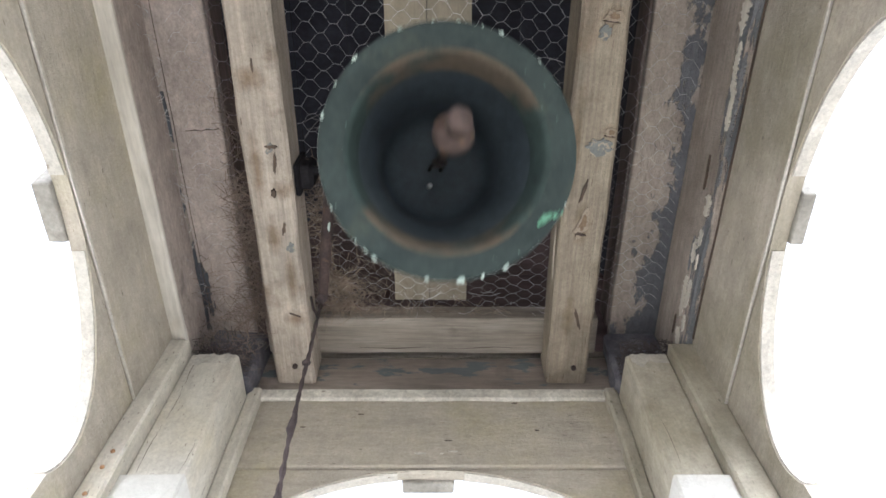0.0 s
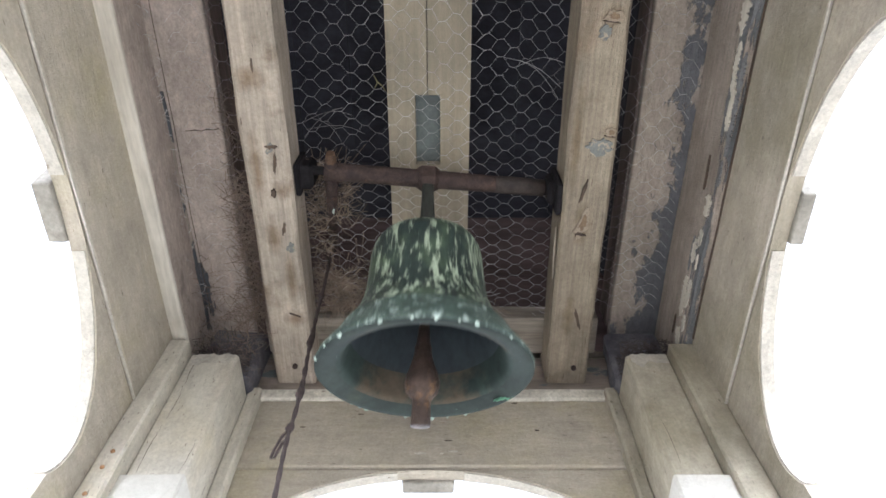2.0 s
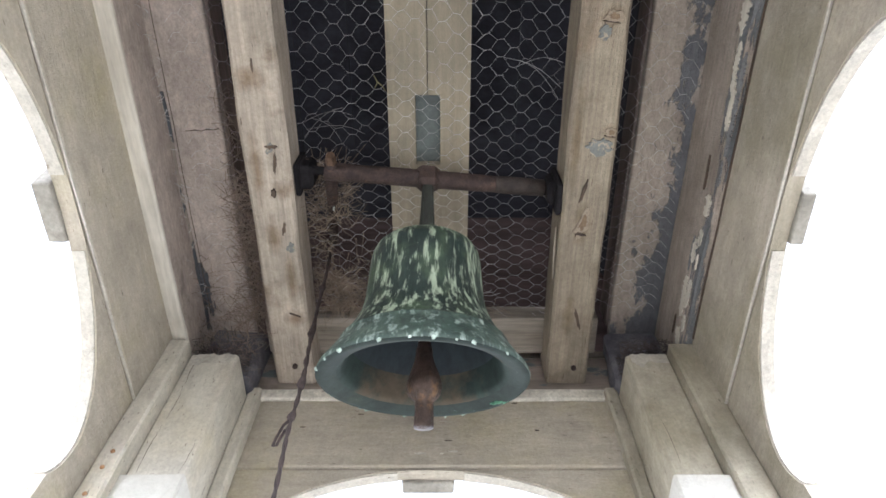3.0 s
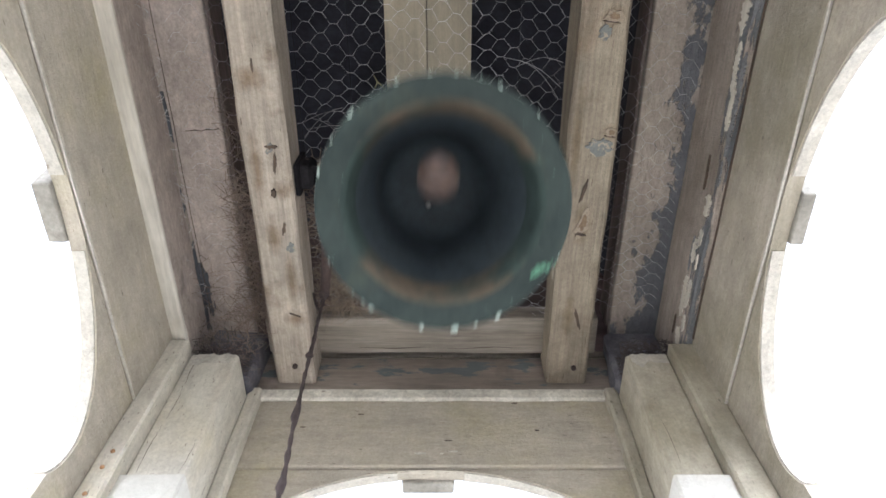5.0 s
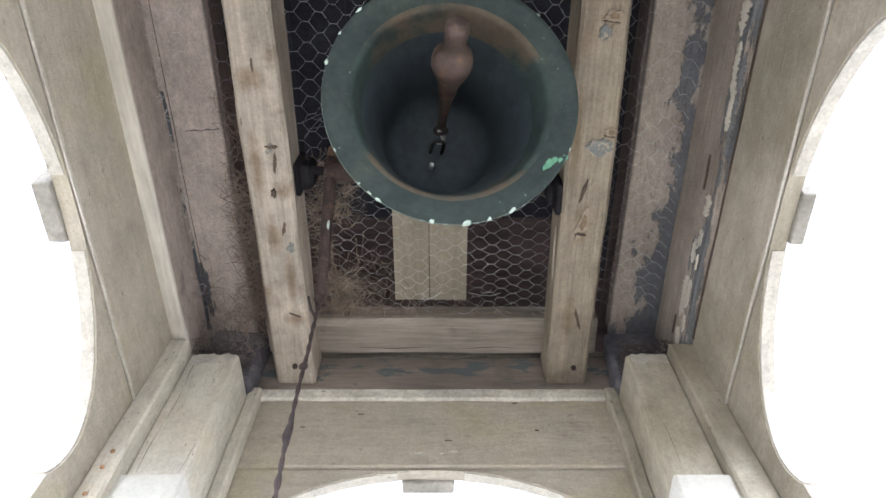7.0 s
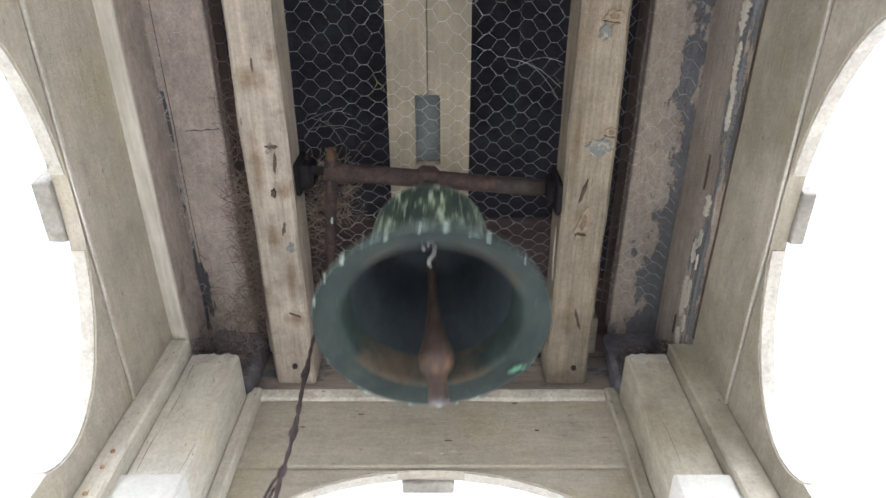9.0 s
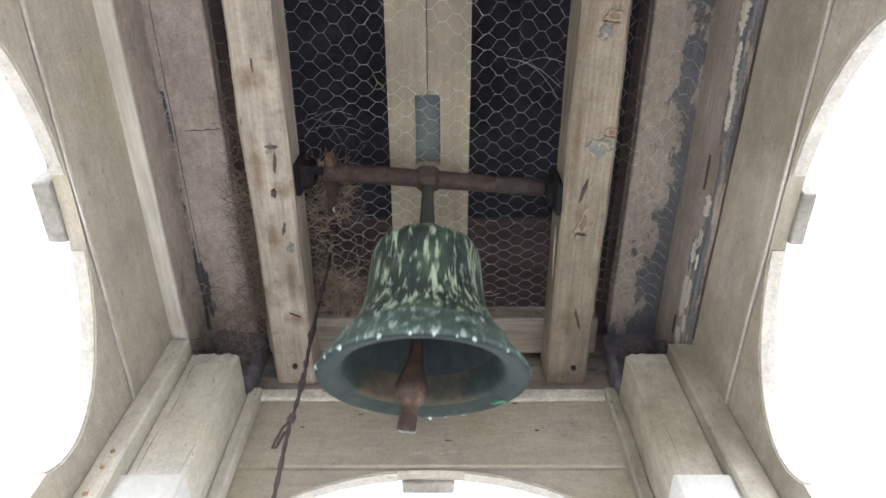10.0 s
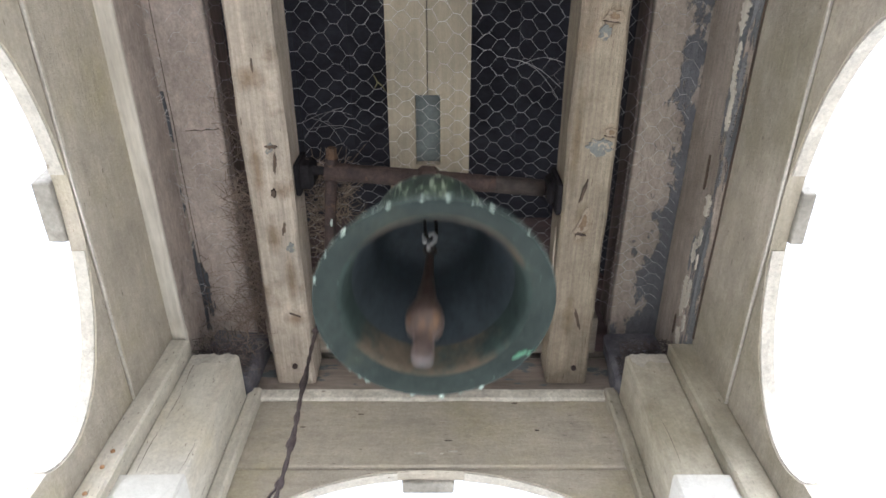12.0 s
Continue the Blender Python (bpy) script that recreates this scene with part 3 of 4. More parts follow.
def blemish(parent, name, x, y, rx, ry, mat, seed, turn=0.0, proud=0.0):
    """A ragged flat mark on a timber's underside."""
    bm = bmesh.new()
    o = parent.location
    n = 40
    ring = []
    for k in range(n):
        a = 2 * math.pi * k / n
        r = 1 + 0.55 * noise.noise(Vector((math.cos(a) * 1.7, math.sin(a) * 1.7, seed * 3.1))) + 0.4 * noise.noise(Vector((math.cos(a) * 5, math.sin(a) * 5, seed * 5.3)))
        u, w = rx * r * math.cos(a), ry * r * math.sin(a)
        ring.append((x - o.x + u * math.cos(turn) - w * math.sin(turn), y - o.y + u * math.sin(turn) + w * math.cos(turn)))
    top = [bm.verts.new((u, w, 0.004)) for u, w in ring]
    low = [bm.verts.new((u, w, -0.0028 - 0.0003 * (seed % 7) - proud)) for u, w in ring]
    bm.faces.new(low)
    for k in range(n):
        bm.faces.new((top[k], top[(k + 1) % n], low[(k + 1) % n], low[k]))
    return part(name, bm, mat, parent.children[0])


def bolt(parent, x, y):
    o = parent.location
    bm = tube(bmesh.new(), [(x - o.x, y - o.y, 0.01), (x - o.x, y - o.y, -0.006), (x - o.x, y - o.y, -0.009)], [0.0062, 0.0062, 0.004], 8)
    part("bolt_head", bm, rust, parent.children[0], "rusty bolt head")


# east beam is coloured darker than the west one to stand for shade
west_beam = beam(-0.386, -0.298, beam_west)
east_beam = beam(0.239, 0.331, dim_y)
for b_, rows_ in ((west_beam, (("split", -0.345, 0.262, 0.0016, 0.012, split_wood), ("split", -0.329, 0.416, 0.010, 0.004, split_wood), ("split", -0.326, 0.45, 0.0025, 0.02, split_wood), ("knot_hole", -0.335, 0.512, 0.005, 0.008, split_wood), ("split", -0.324, 0.592, 0.003, 0.013, split_wood), ("paint_patch", -0.314, 0.635, 0.010, 0.010, blue_coat), ("paint_patch", -0.333, 0.42, 0.006, 0.010, blue_coat), ("split", -0.325, 0.800, 0.012, 0.0008, split_wood))),
                  (east_beam, (("knot", 0.297, 0.178, 0.014, 0.012, knot_wood), ("paint_patch", 0.285, 0.205, 0.010, 0.012, blue_coat), ("knot", 0.318, 0.388, 0.010, 0.010, knot_wood), ("paint_patch", 0.297, 0.416, 0.025, 0.014, blue_coat), ("split", 0.278, 0.508, 0.003, 0.020, split_wood), ("split", 0.281, 0.585, 0.0055, 0.022, split_wood), ("knot", 0.283, 0.58, 0.012, 0.030, knot_wood), ("gouge", 0.294, 0.81, 0.0035, 0.025, split_wood)))):
    for k_, (nm_, x_, y_, rx_, ry_, mat_) in enumerate(rows_):
        blemish(b_, nm_, x_, y_, rx_, ry_, mat_, k_ + x_ * 10, -0.25 if nm_ == "gouge" else 0.06 * k_)
        if nm_ == "knot":
            if b_ is west_beam:
                continue
            blemish(b_, "knot_core", x_ + 0.1 * rx_, y_ - 0.1 * ry_, rx_ * 0.55, ry_ * 0.5, knot_core, k_ + x_ * 10, 0.3, 0.0006)
            blemish(b_, "split", x_ - 0.2 * rx_, y_ + 0.75 * ry_, rx_ * 0.9, ry_ * 0.10, split_wood, k_ + x_ * 10, 0.15, 0.0009)
bolt(west_beam, -0.338, 0.940)
bolt(east_beam, 0.299, 0.945)
plate = tagged(part("wall_plate", box(-0.42, 0.368, 0.872, 0.972, H + 1.287, H + 1.345, 0.004, 30, 0.002), bare_x), "grey cracked timber plate across the end", "timber", kind="structure")
tagged(part("header_board", box(-0.55, 0.51, 0.996, YN + 0.02, H + 1.165, H + 1.30, 0.003, 20, 0.001), flaked_x), "brown board with flaking blue-grey paint above the end wall", "board", kind="structure")

# added blocks fill the dark corners; their tone holds mould and shade
for x0_, x1_ in ((-0.545, -0.424), (0.389, 0.510)):
    tagged(part("corner_block", box(x0_, x1_, 0.925, 0.993, H + 1.142, H + 1.312, 0.008, 14, 0.012), mould_shade), "added block over the corner post, dark with mould and painted shade", "timber", group="corner blocks")
for x_, w_, t_ in ((-0.12, 0.10, 0.0016), (0.10, 0.12, 0.0012)):
    bm = bmesh.new()
    n_ = 14
    for side_ in (-1, 1):
        for k_ in range(n_ + 1):
            u_ = x_ + w_ * (2 * k_ / n_ - 1)
            bm.verts.new((u_, 0.953 + 0.004 * noise.noise(Vector((u_ * 12, 0, 0))) + side_ * t_ * (1 - abs(2 * k_ / n_ - 1)), H + 1.2845))
    v_ = list(bm.verts)
    for k_ in range(n_):
        bm.faces.new((v_[k_], v_[k_ + 1], v_[n_ + 2 + k_], v_[n_ + 1 + k_]))
    part("crack", bm, split_wood, plate)

# centre plank of two boards above the netting, with a slot closed by a metal plate
pk = empty("ceiling_plank", (-0.03, 0.3, H + 1.325), label="pale double plank above the wire netting with a slot", category="plank")
o = Vector(pk.location)
SLOT = (-0.057, -0.006, 0.350, 0.500)


def plank_board(edge, seam, notch):
    """One of the two boards, notched along the seam for its half of the slot."""
    y0, y1 = YS + 0.002, 0.842
    bm = bmesh.new()
    f = bm.faces.new([bm.verts.new((x - o.x, y - o.y, 0)) for x, y in ((edge, y0), (seam, y0), (seam, SLOT[2]), (notch, SLOT[2]), (notch, SLOT[3]), (seam, SLOT[3]), (seam, y1), (edge, y1))])
    e = bmesh.ops.extrude_face_region(bm, geom=[f])
    bmesh.ops.translate(bm, verts=[g for g in e["geom"] if isinstance(g, bmesh.types.BMVert)], vec=(0, 0, 0.024))
    bmesh.ops.bevel(bm, geom=bm.edges[:], offset=0.0008, segments=1, affect="EDGES")
    part("board", bm, plank_wood, pk)


plank_board(-0.1135, -0.0322, SLOT[0])
plank_board(0.0555, -0.0308, SLOT[1])
part("slot_plate", box(SLOT[0] - 0.02 - o.x, SLOT[1] + 0.02 - o.x, SLOT[2] - 0.02 - o.y, SLOT[3] + 0.02 - o.y, 0.026, 0.030, 0.001), slate_grey, pk, "grey-green metal plate behind the slot")

# ---- roof above ----
roof = empty("roof", (CX, CY, H + 1.36), label="hipped roof, inner boards toned for the dark void", category="roof")
APEX, RX, RY = 0.62, 0.72, 0.76
for ang, half, run in ((0, RX, RY), (90, RY, RX), (180, RX, RY), (270, RY, RX)):
    n_boards = 6
    for i in range(n_boards):
        a, b = i / n_boards, (i + 1) / n_boards
        bm = bmesh.new()
        for up in (0.0, 0.02):
            for f_, s_ in ((a, -1), (a, 1), (b + 0.02, 1), (b + 0.02, -1)):
                bm.verts.new((s_ * half * (1 - f_), run * (1 - f_), APEX * f_ + up - 0.02 + 0.012 * (f_ == a)))
        v = list(bm.verts)
        for q in ((0, 1, 2, 3), (7, 6, 5, 4), (0, 4, 5, 1), (1, 5, 6, 2), (2, 6, 7, 3), (3, 7, 4, 0)):
            bm.faces.new([v[k] for k in q])
        bmesh.ops.rotate(bm, verts=v, matrix=Matrix.Rotation(radians(ang), 3, "Z"))
        # lower north boards get a browner colour for the light reaching them
        part("roof_board", bm, roof_lit if ang == 0 and i < 3 else void_wood, roof)
part("ridge_cap", lathe([(0, APEX - 0.02), (0.09, APEX - 0.05), (0.10, APEX + 0.0), (0.04, APEX + 0.06), (0, APEX + 0.08)], 12), roof_slate, roof)
for nm, x0, x1, y0, y1 in (("eave_west", XW - 0.1, XW, YS - 0.1, YN + 0.1), ("eave_east", XE, XE + 0.1, YS - 0.1, YN + 0.1), ("eave_north", XW, XE, YN + 0.021, YN + 0.1), ("eave_south", XW, XE, YS - 0.1, YS - 0.021)):
    tagged(part(nm, box(x0, x1, y0, y1, H + 1.342, H + 1.362, 0.002), paint_y), "cream painted eaves board", "eaves", kind="structure")

# ---- wire netting under the ceiling ----
def netting():
    bm = bmesh.new()
    px, py, tw = 0.0535, 0.0345, 0.0062
    z0 = H + CEIL - 0.006

    def at(x, y):
        y = min(y, 0.48 + 0.8 * (y - 0.48))
        q = Vector((x * 5, y * 5, 0.3))
        sag = 0.024 * noise.noise(q * 0.6)
        j = Vector((x * 61.7, y * 83.3, 1.9))
        crush = 0.012 * noise.noise(q * 1.9 + Vector((7, 1, 2))) + 0.0032 * noise.noise(j)
        return Vector((x + 0.010 * noise.noise(q * 0.8) + 0.003 * noise.noise(j + Vector((3, 9, 4))), y + 0.010 * noise.noise(q * 0.8 + Vector((4, 4, 4))) + crush, z0 + sag * (abs(x) < 0.38)))

    def wire(a, b, r):
        d = (b - a).normalized()
        s = d.cross(Vector((0, 0, 1))).normalized() * r
        u = Vector((0, 0, r))
        va = [bm.verts.new(a + w) for w in (s, u, -s, -u)]
        vb = [bm.verts.new(b + w) for w in (s, u, -s, -u)]
        for k in range(4):
            bm.faces.new((va[k], va[(k + 1) % 4], vb[(k + 1) % 4], vb[k]))
    for i in range(-21, 21):
        for j in range(-6, 29):
            for h in (0, 0.5):
                x, y = (i + h) * px, (j + h) * py
                if not (-0.535 < x < 0.50 and -0.16 < y < 0.965):
                    continue
                wire(at(x - tw, y), at(x + tw, y), 0.00042)
                for s in (-1, 1):
                    if y + py / 2 < 0.965:
                        wire(at(x + s * tw, y), at(x + s * (px / 2 - tw), y + py / 2), 0.00029)
    return tagged(part("wire_netting", bm, wire_mat), "rusty hexagonal wire netting stapled under the ceiling boards", "wire netting", kind="stuff")


netting()

loose = bmesh.new()
rw = random.Random(21)
for k_ in range(16):
    a_ = Vector((rw.uniform(-0.10, 0.22), rw.uniform(0.80, 0.87), H + CEIL - 0.012))
    d_ = Vector((rw.uniform(-1, 1), rw.uniform(-0.5, 0.5), rw.uniform(-0.3, 0.1))) * rw.uniform(0.04, 0.09)
    tube(loose, [a_, a_ + d_ * 0.3 + Vector((0, 0.004, -0.003)), a_ + d_ * 0.7 + Vector((0, 0.006, -0.003)), a_ + d_], 0.00045, 4, False)
for k_ in range(70):
    a_ = Vector((rw.uniform(-0.570, -0.545), rw.uniform(0.1, 0.85), H + rw.uniform(1.25, CEIL - 0.004)))
    d_ = Vector((rw.uniform(0.1, 1), rw.uniform(-1, 1), rw.uniform(-0.6, 0.6))) * rw.uniform(0.008, 0.022)
    tube(loose, [a_, a_ + d_ * 0.5 + Vector((0.003, 0, -0.003)), a_ + d_], 0.0006, 4, False)
for x0_, y0_, x1_, y1_ in ((-0.285, 0.400, -0.185, 0.385), (-0.280, 0.415, -0.160, 0.425), (-0.285, 0.43, -0.20, 0.37), (-0.27, 0.39, -0.21, 0.44), (0.12, 0.27, 0.235, 0.33), (0.14, 0.29, 0.235, 0.28), (0.15, 0.275, 0.23, 0.35)):
    pts_ = [Vector((x0_ + (x1_ - x0_) * f_, y0_ + (y1_ - y0_) * f_ - 0.014 * math.sin(math.pi * f_), H + CEIL - 0.012 - 0.006 * math.sin(2 * math.pi * f_))) for f_ in (0, 0.2, 0.4, 0.6, 0.8, 1)]
    tube(loose, pts_, 0.00038, 4, False)
tagged(part("loose_wire", loose, wire_mat), "broken loose wire ends hanging from the netting", "wire", kind="stuff")
twig = tube(bmesh.new(), [(-0.137, 0.305, H + 1.306), (-0.130, 0.318, H + 1.304), (-0.122, 0.325, H + 1.305), (-0.114, 0.337, H + 1.306)], [0.001, 0.0016, 0.0013, 0.0008], 5)
tube(twig, [(-0.130, 0.318, H + 1.304), (-0.135, 0.328, H + 1.304), (-0.137, 0.331, H + 1.304)], [0.0013, 0.0012, 0.0006], 5)
tagged(part("twig", twig, twig_bark), "small forked olive-yellow twig caught in the netting", "twig")
tagged(part("splinter", tube(bmesh.new(), [(0.2345, 0.60, H + 1.225), (0.2350, 0.66, H + 1.222), (0.2365, 0.72, H + 1.218)], [0.0012, 0.0032, 0.0014], 5), bare_y), "pale wood splinter lifting from the beam side", "splinter")

# ---- bird nest straw ----
def twigs(name, spans, label, mat=straw, seed=1, thick=0.0007):
    rnd = random.Random(seed)
    bm = bmesh.new()
    for count, (x0, x1), (y0, y1), (z0, z1), length in spans:
        for _ in range(count):
            p = Vector((rnd.uniform(x0, x1), rnd.uniform(y0, y1), rnd.uniform(z0, z1) + H))
            d = Vector((rnd.gauss(0, 1), rnd.gauss(0, 1), rnd.gauss(0, 0.45))).normalized()
            bend = Vector((rnd.gauss(0, 1), rnd.gauss(0, 1), rnd.gauss(0, 0.6))) * 0.25
            ln = length * rnd.uniform(0.4, 1.2)
            tube(bm, [p - d * ln / 2, p + bend * ln * 0.4, p + d * ln / 2], [thick, thick * rnd.uniform(0.8, 1.5), thick * 0.5], 3, False)
    return tagged(part(name, bm, mat), label, "nest", kind="stuff")


twigs("bird_nest", [(520, (-0.462, -0.385), (0.52, 0.88), (1.25, 1.325), 0.06), (260, (-0.455, -0.385), (0.60, 0.86), (1.29, 1.34), 0.045), (70, (-0.50, -0.40), (0.78, 0.90), (1.17, 1.30), 0.08), (90, (-0.455, -0.39), (0.34, 0.55), (1.29, 1.325), 0.06)], "untidy straw bird nest caught in the wire netting beside the beam", old_straw, 3, 0.0006)
twigs("bird_nest", [(230, (-0.29, -0.205), (0.75, 0.865), (1.275, 1.335), 0.085), (60, (-0.23, -0.15), (0.78, 0.865), (1.29, 1.325), 0.07), (170, (-0.285, -0.195), (0.49, 0.62), (1.285, 1.335), 0.085), (140, (-0.298, -0.245), (0.56, 0.80), (1.29, 1.34), 0.06), (40, (-0.2, -0.08), (0.70, 0.86), (1.305, 1.325), 0.09), (80, (-0.28, 0.16), (0.845, 0.872), (1.296, 1.318), 0.06)], "brown straw bird nest caught in the wire netting behind the bell yoke", nest_straw, 5, 0.0006)
twigs("straw_strands", [(90, (-0.545, -0.42), (0.84, 0.93), (1.14, 1.24), 0.07), (40, (-0.55, -0.50), (0.70, 0.90), (1.22, 1.31), 0.05)], "loose straw and cobweb strands over the post head", old_straw, 13, 0.0005)
twigs("dirt_tuft", [(800, (0.395, 0.505), (0.862, 0.93), (1.14, 1.20), 0.022)], "dark dusty tuft of debris on the post head", dust, 7, 0.0007)
twigs("dirt_tuft", [(500, (-0.54, -0.435), (0.862, 0.93), (1.14, 1.19), 0.022), (60, (-0.54, -0.42), (0.84, 0.92), (1.14, 1.20), 0.05)], "dark dusty tuft of debris on the post head", dust, 9, 0.0007)

# ---- the bell: origin at its pivot, mouth towards -z ----
PIVOT, YOKE_TILT, YOKE_TURN, BX = (-0.0166, 0.5079, H + 1.26), -2.82, 5.86, -0.0144
bell = empty("bell", PIVOT, label="green weathered bronze bell swinging on a rusty iron yoke", category="bell")


def bell_shift(bm):
    bmesh.ops.translate(bm, verts=bm.verts[:], vec=(BX, 0, 0))
    return bm


outer = [(0.0, -0.163), (0.045, -0.164), (0.066, -0.166), (0.083, -0.171), (0.094, -0.180), (0.1005, -0.193), (0.1035, -0.210), (0.1045, -0.232), (0.1058, -0.257), (0.1075, -0.28), (0.1100, -0.300), (0.1140, -0.316), (0.1195, -0.331), (0.127, -0.347), (0.136, -0.362), (0.1425, -0.372), (0.1435, -0.374), (0.1465, -0.3745), (0.1485, -0.378), (0.1485, -0.382), (0.1495, -0.384), (0.161, -0.401), (0.173, -0.418), (0.180, -0.428), (0.1822, -0.434), (0.1815, -0.438)]
waist = next(i for i, (r, z) in enumerate(outer) if z == -0.374)
part("bell_body", bell_shift(lathe(outer[:waist + 1], 96)), patina, bell, "dark green patina with pale vertical streaks", smooth=True)
part("flare", bell_shift(lathe(outer[waist:], 96)), patina_skirt, bell, "blue-grey patina with white blotches", smooth=True)
lip = [(0.1815, -0.438), (0.179, -0.4405), (0.170, -0.4395), (0.157, -0.4345), (0.150, -0.4312), (0.147, -0.4295)]
lip_part = part("lip", bell_shift(lathe(lip, 96)), patina_lip, bell, "smooth grey-green flared lip", smooth=True)
part("sound_bow", bell_shift(lathe([(0.147, -0.4295), (0.1425, -0.4265), (0.1395, -0.4225), (0.1378, -0.418), (0.1350, -0.408), (0.1322, -0.396), (0.128, -0.378)], 96)), bronze_ring, bell, "brown worn ring inside the mouth", smooth=True)
part("bell_inside", bell_shift(lathe([(0.128, -0.378), (0.122, -0.352), (0.1145, -0.328), (0.108, -0.31), (0.101, -0.28), (0.097, -0.25), (0.093, -0.220), (0.085, -0.198), (0.070, -0.185), (0.045, -0.178), (0.0, -0.176)], 96)), bronze_in, bell, "dark bronze inside", smooth=True)

# crown arm, yoke bar, lever
arm = box(-0.0155, 0.0155, -0.012, 0.012, -0.168, -0.01, 0.005, 6, 0.001)
for v in arm.verts:  # broadens towards the crown
    v.co.x *= 0.72 + 0.55 * min(1.0, max(0.0, (-v.co.z - 0.01) / 0.158)) ** 2
part("crown_arm", bell_shift(arm), green_iron, bell, "flat dark greenish iron arm")
yoke = tube(bmesh.new(), [(-0.225, 0, 0), (-0.15, 0, 0), (-0.05, 0, 0), (0.03, 0, 0), (0.12, 0, 0), (0.225, 0, 0)], [0.019, 0.0185, 0.0185, 0.0185, 0.0175, 0.0165], 16)
part("yoke_bar", yoke, rust, bell, "round rusty iron bar", smooth=True)
part("yoke_collar", bell_shift(box(-0.023, 0.023, -0.0225, 0.0225, -0.024, 0.026, 0.010, 6, 0.002)), rust, bell)
# the bar's east end is darker than the rest
part("grease_band", tube(bmesh.new(), [(0.125, 0, 0), (0.15, 0, 0), (0.228, 0, 0)], [0.0176, 0.0186, 0.0178], 16), dark_rust, bell, "darker end of the round bar", smooth=True)
pin = tube(bmesh.new(), [(-0.262, 0, 0), (0.252, 0, 0)], 0.009, 10)
part("gudgeon", pin, shaded_iron, bell, smooth=True)
LEVER = Vector((-0.212, 0.255, 0.0))
lev = tube(bmesh.new(), [(-0.212, -0.03, 0), (-0.212, 0.05, 0), (-0.212, 0.16, -0.002), (-0.212, 0.255, 0)], [0.0125, 0.0125, 0.0115, 0.010], 12)
part("lever", lev, rust, bell, "rusty iron lever arm", smooth=True)
part("lever_nut", tube(bmesh.new(), [(-0.212, -0.052, 0), (-0.212, -0.028, 0)], [0.009, 0.0125], 6), nut_rust, bell, "orange rusted nut")

bm = bmesh.new()
bmesh.ops.create_icosphere(bm, subdivisions=2, radius=0.005)
for v in bm.verts:
    v.co = Vector((v.co.x * 0.6, v.co.y * 1.9, v.co.z * 0.5)) * (1 + 0.4 * noise.noise(v.co * 300)) + Vector((-0.208, 0.112, -0.0115))
part("lime_fleck", bm, pale_fleck, bell, smooth=True)

# lime flecks along the rim and one verdigris patch
rnd = random.Random(11)
for deg, size in ((-169, 1.0), (-154, 0.75), (-140, 0.95), (-116, 0.9), (-101, 0.6), (-90, 0.7), (-79, 0.6), (-70, 0.9), (-49, 0.65), (60, 1.0), (71, 1.0), (81, 1.6), (96, 1.2), (121, 0.9), (126, 0.7), (132, 0.7), (150, 0.5), (20, 0.6)):
    bm = bmesh.new()
    bmesh.ops.create_icosphere(bm, subdivisions=2, radius=0.0042 * size)
    a, wide = radians(deg), rnd.uniform(0.6, 1.5)
    for v in bm.verts:
        v.co = Vector((v.co.x * 0.6, v.co.y * wide, v.co.z * 1.1)) * (1 + 0.7 * noise.noise(v.co * 330 + Vector((deg, 0, 0))))
    bmesh.ops.transform(bm, verts=bm.verts[:], matrix=Matrix.Translation((BX + 0.1806 * math.cos(a), 0.1806 * math.sin(a), -0.4378)) @ Matrix.Rotation(a, 4, "Z"))
    part("lime_fleck", bm, pale_fleck, lip_part, smooth=True)
for deg, rad, size in ((31, 0.167, 1.7), (28.5, 0.171, 1.4), (27, 0.178, 1.2), (24, 0.180, 0.9), (34, 0.164, 0.9)):
    bm = bmesh.new()
    bmesh.ops.create_icosphere(bm, subdivisions=2, radius=0.006 * size)
    a = radians(deg)
    for v in bm.verts:
        v.co = Vector((v.co.x * 1.0, v.co.y * 0.8, v.co.z * 0.35)) * (1 + 0.4 * noise.noise(v.co * 250))
    bmesh.ops.transform(bm, verts=bm.verts[:], matrix=Matrix.Translation((BX + rad * math.cos(a), rad * math.sin(a), -0.437)) @ Matrix.Rotation(a, 4, "Z") @ Matrix.Rotation(radians(-38), 4, "Y"))
    part("verdigris_patch", bm, green_fleck, lip_part, "bright green verdigris", smooth=True)

# clapper, hung from a staple under the crown
ZC = 0.24
part("staple", bell_shift(tube(bmesh.new(), [(-0.010, 0, -0.178), (-0.010, 0, -ZC + 0.010), (-0.005, 0, -ZC - 0.004), (0.005, 0, -ZC - 0.004), (0.010, 0, -ZC + 0.010), (0.010, 0, -0.178)], 0.003, 8)), dark_rust, bell, "iron blackened as shade clapper staple", smooth=True)
part("bolt_end", bell_shift(tube(bmesh.new(), [(-0.008, 0.030, -0.175), (-0.008, 0.030, -0.203), (-0.008, 0.030, -0.207)], [0.0046, 0.0046, 0.003], 10)), bright_steel, bell, "bright bolt end", smooth=True)
clapper = part("clapper", lathe([(0.0, -0.040), (0.0055, -0.042), (0.0068, -0.052), (0.0072, -0.07), (0.0085, -0.10), (0.0125, -0.136), (0.0145, -0.140), (0.0145, -0.150), (0.0175, -0.164), (0.0245, -0.184), (0.0295, -0.199), (0.0300, -0.209), (0.0275, -0.220), (0.020, -0.229), (0.0160, -0.233), (0.0152, -0.245), (0.0165, -0.268), (0.0165, -0.277), (0.0, -0.279)], 32, 0.0012), clapper_rust, bell, "rusty iron clapper with a ball and tail", smooth=True)
clapper.location = (BX, 0, -ZC)
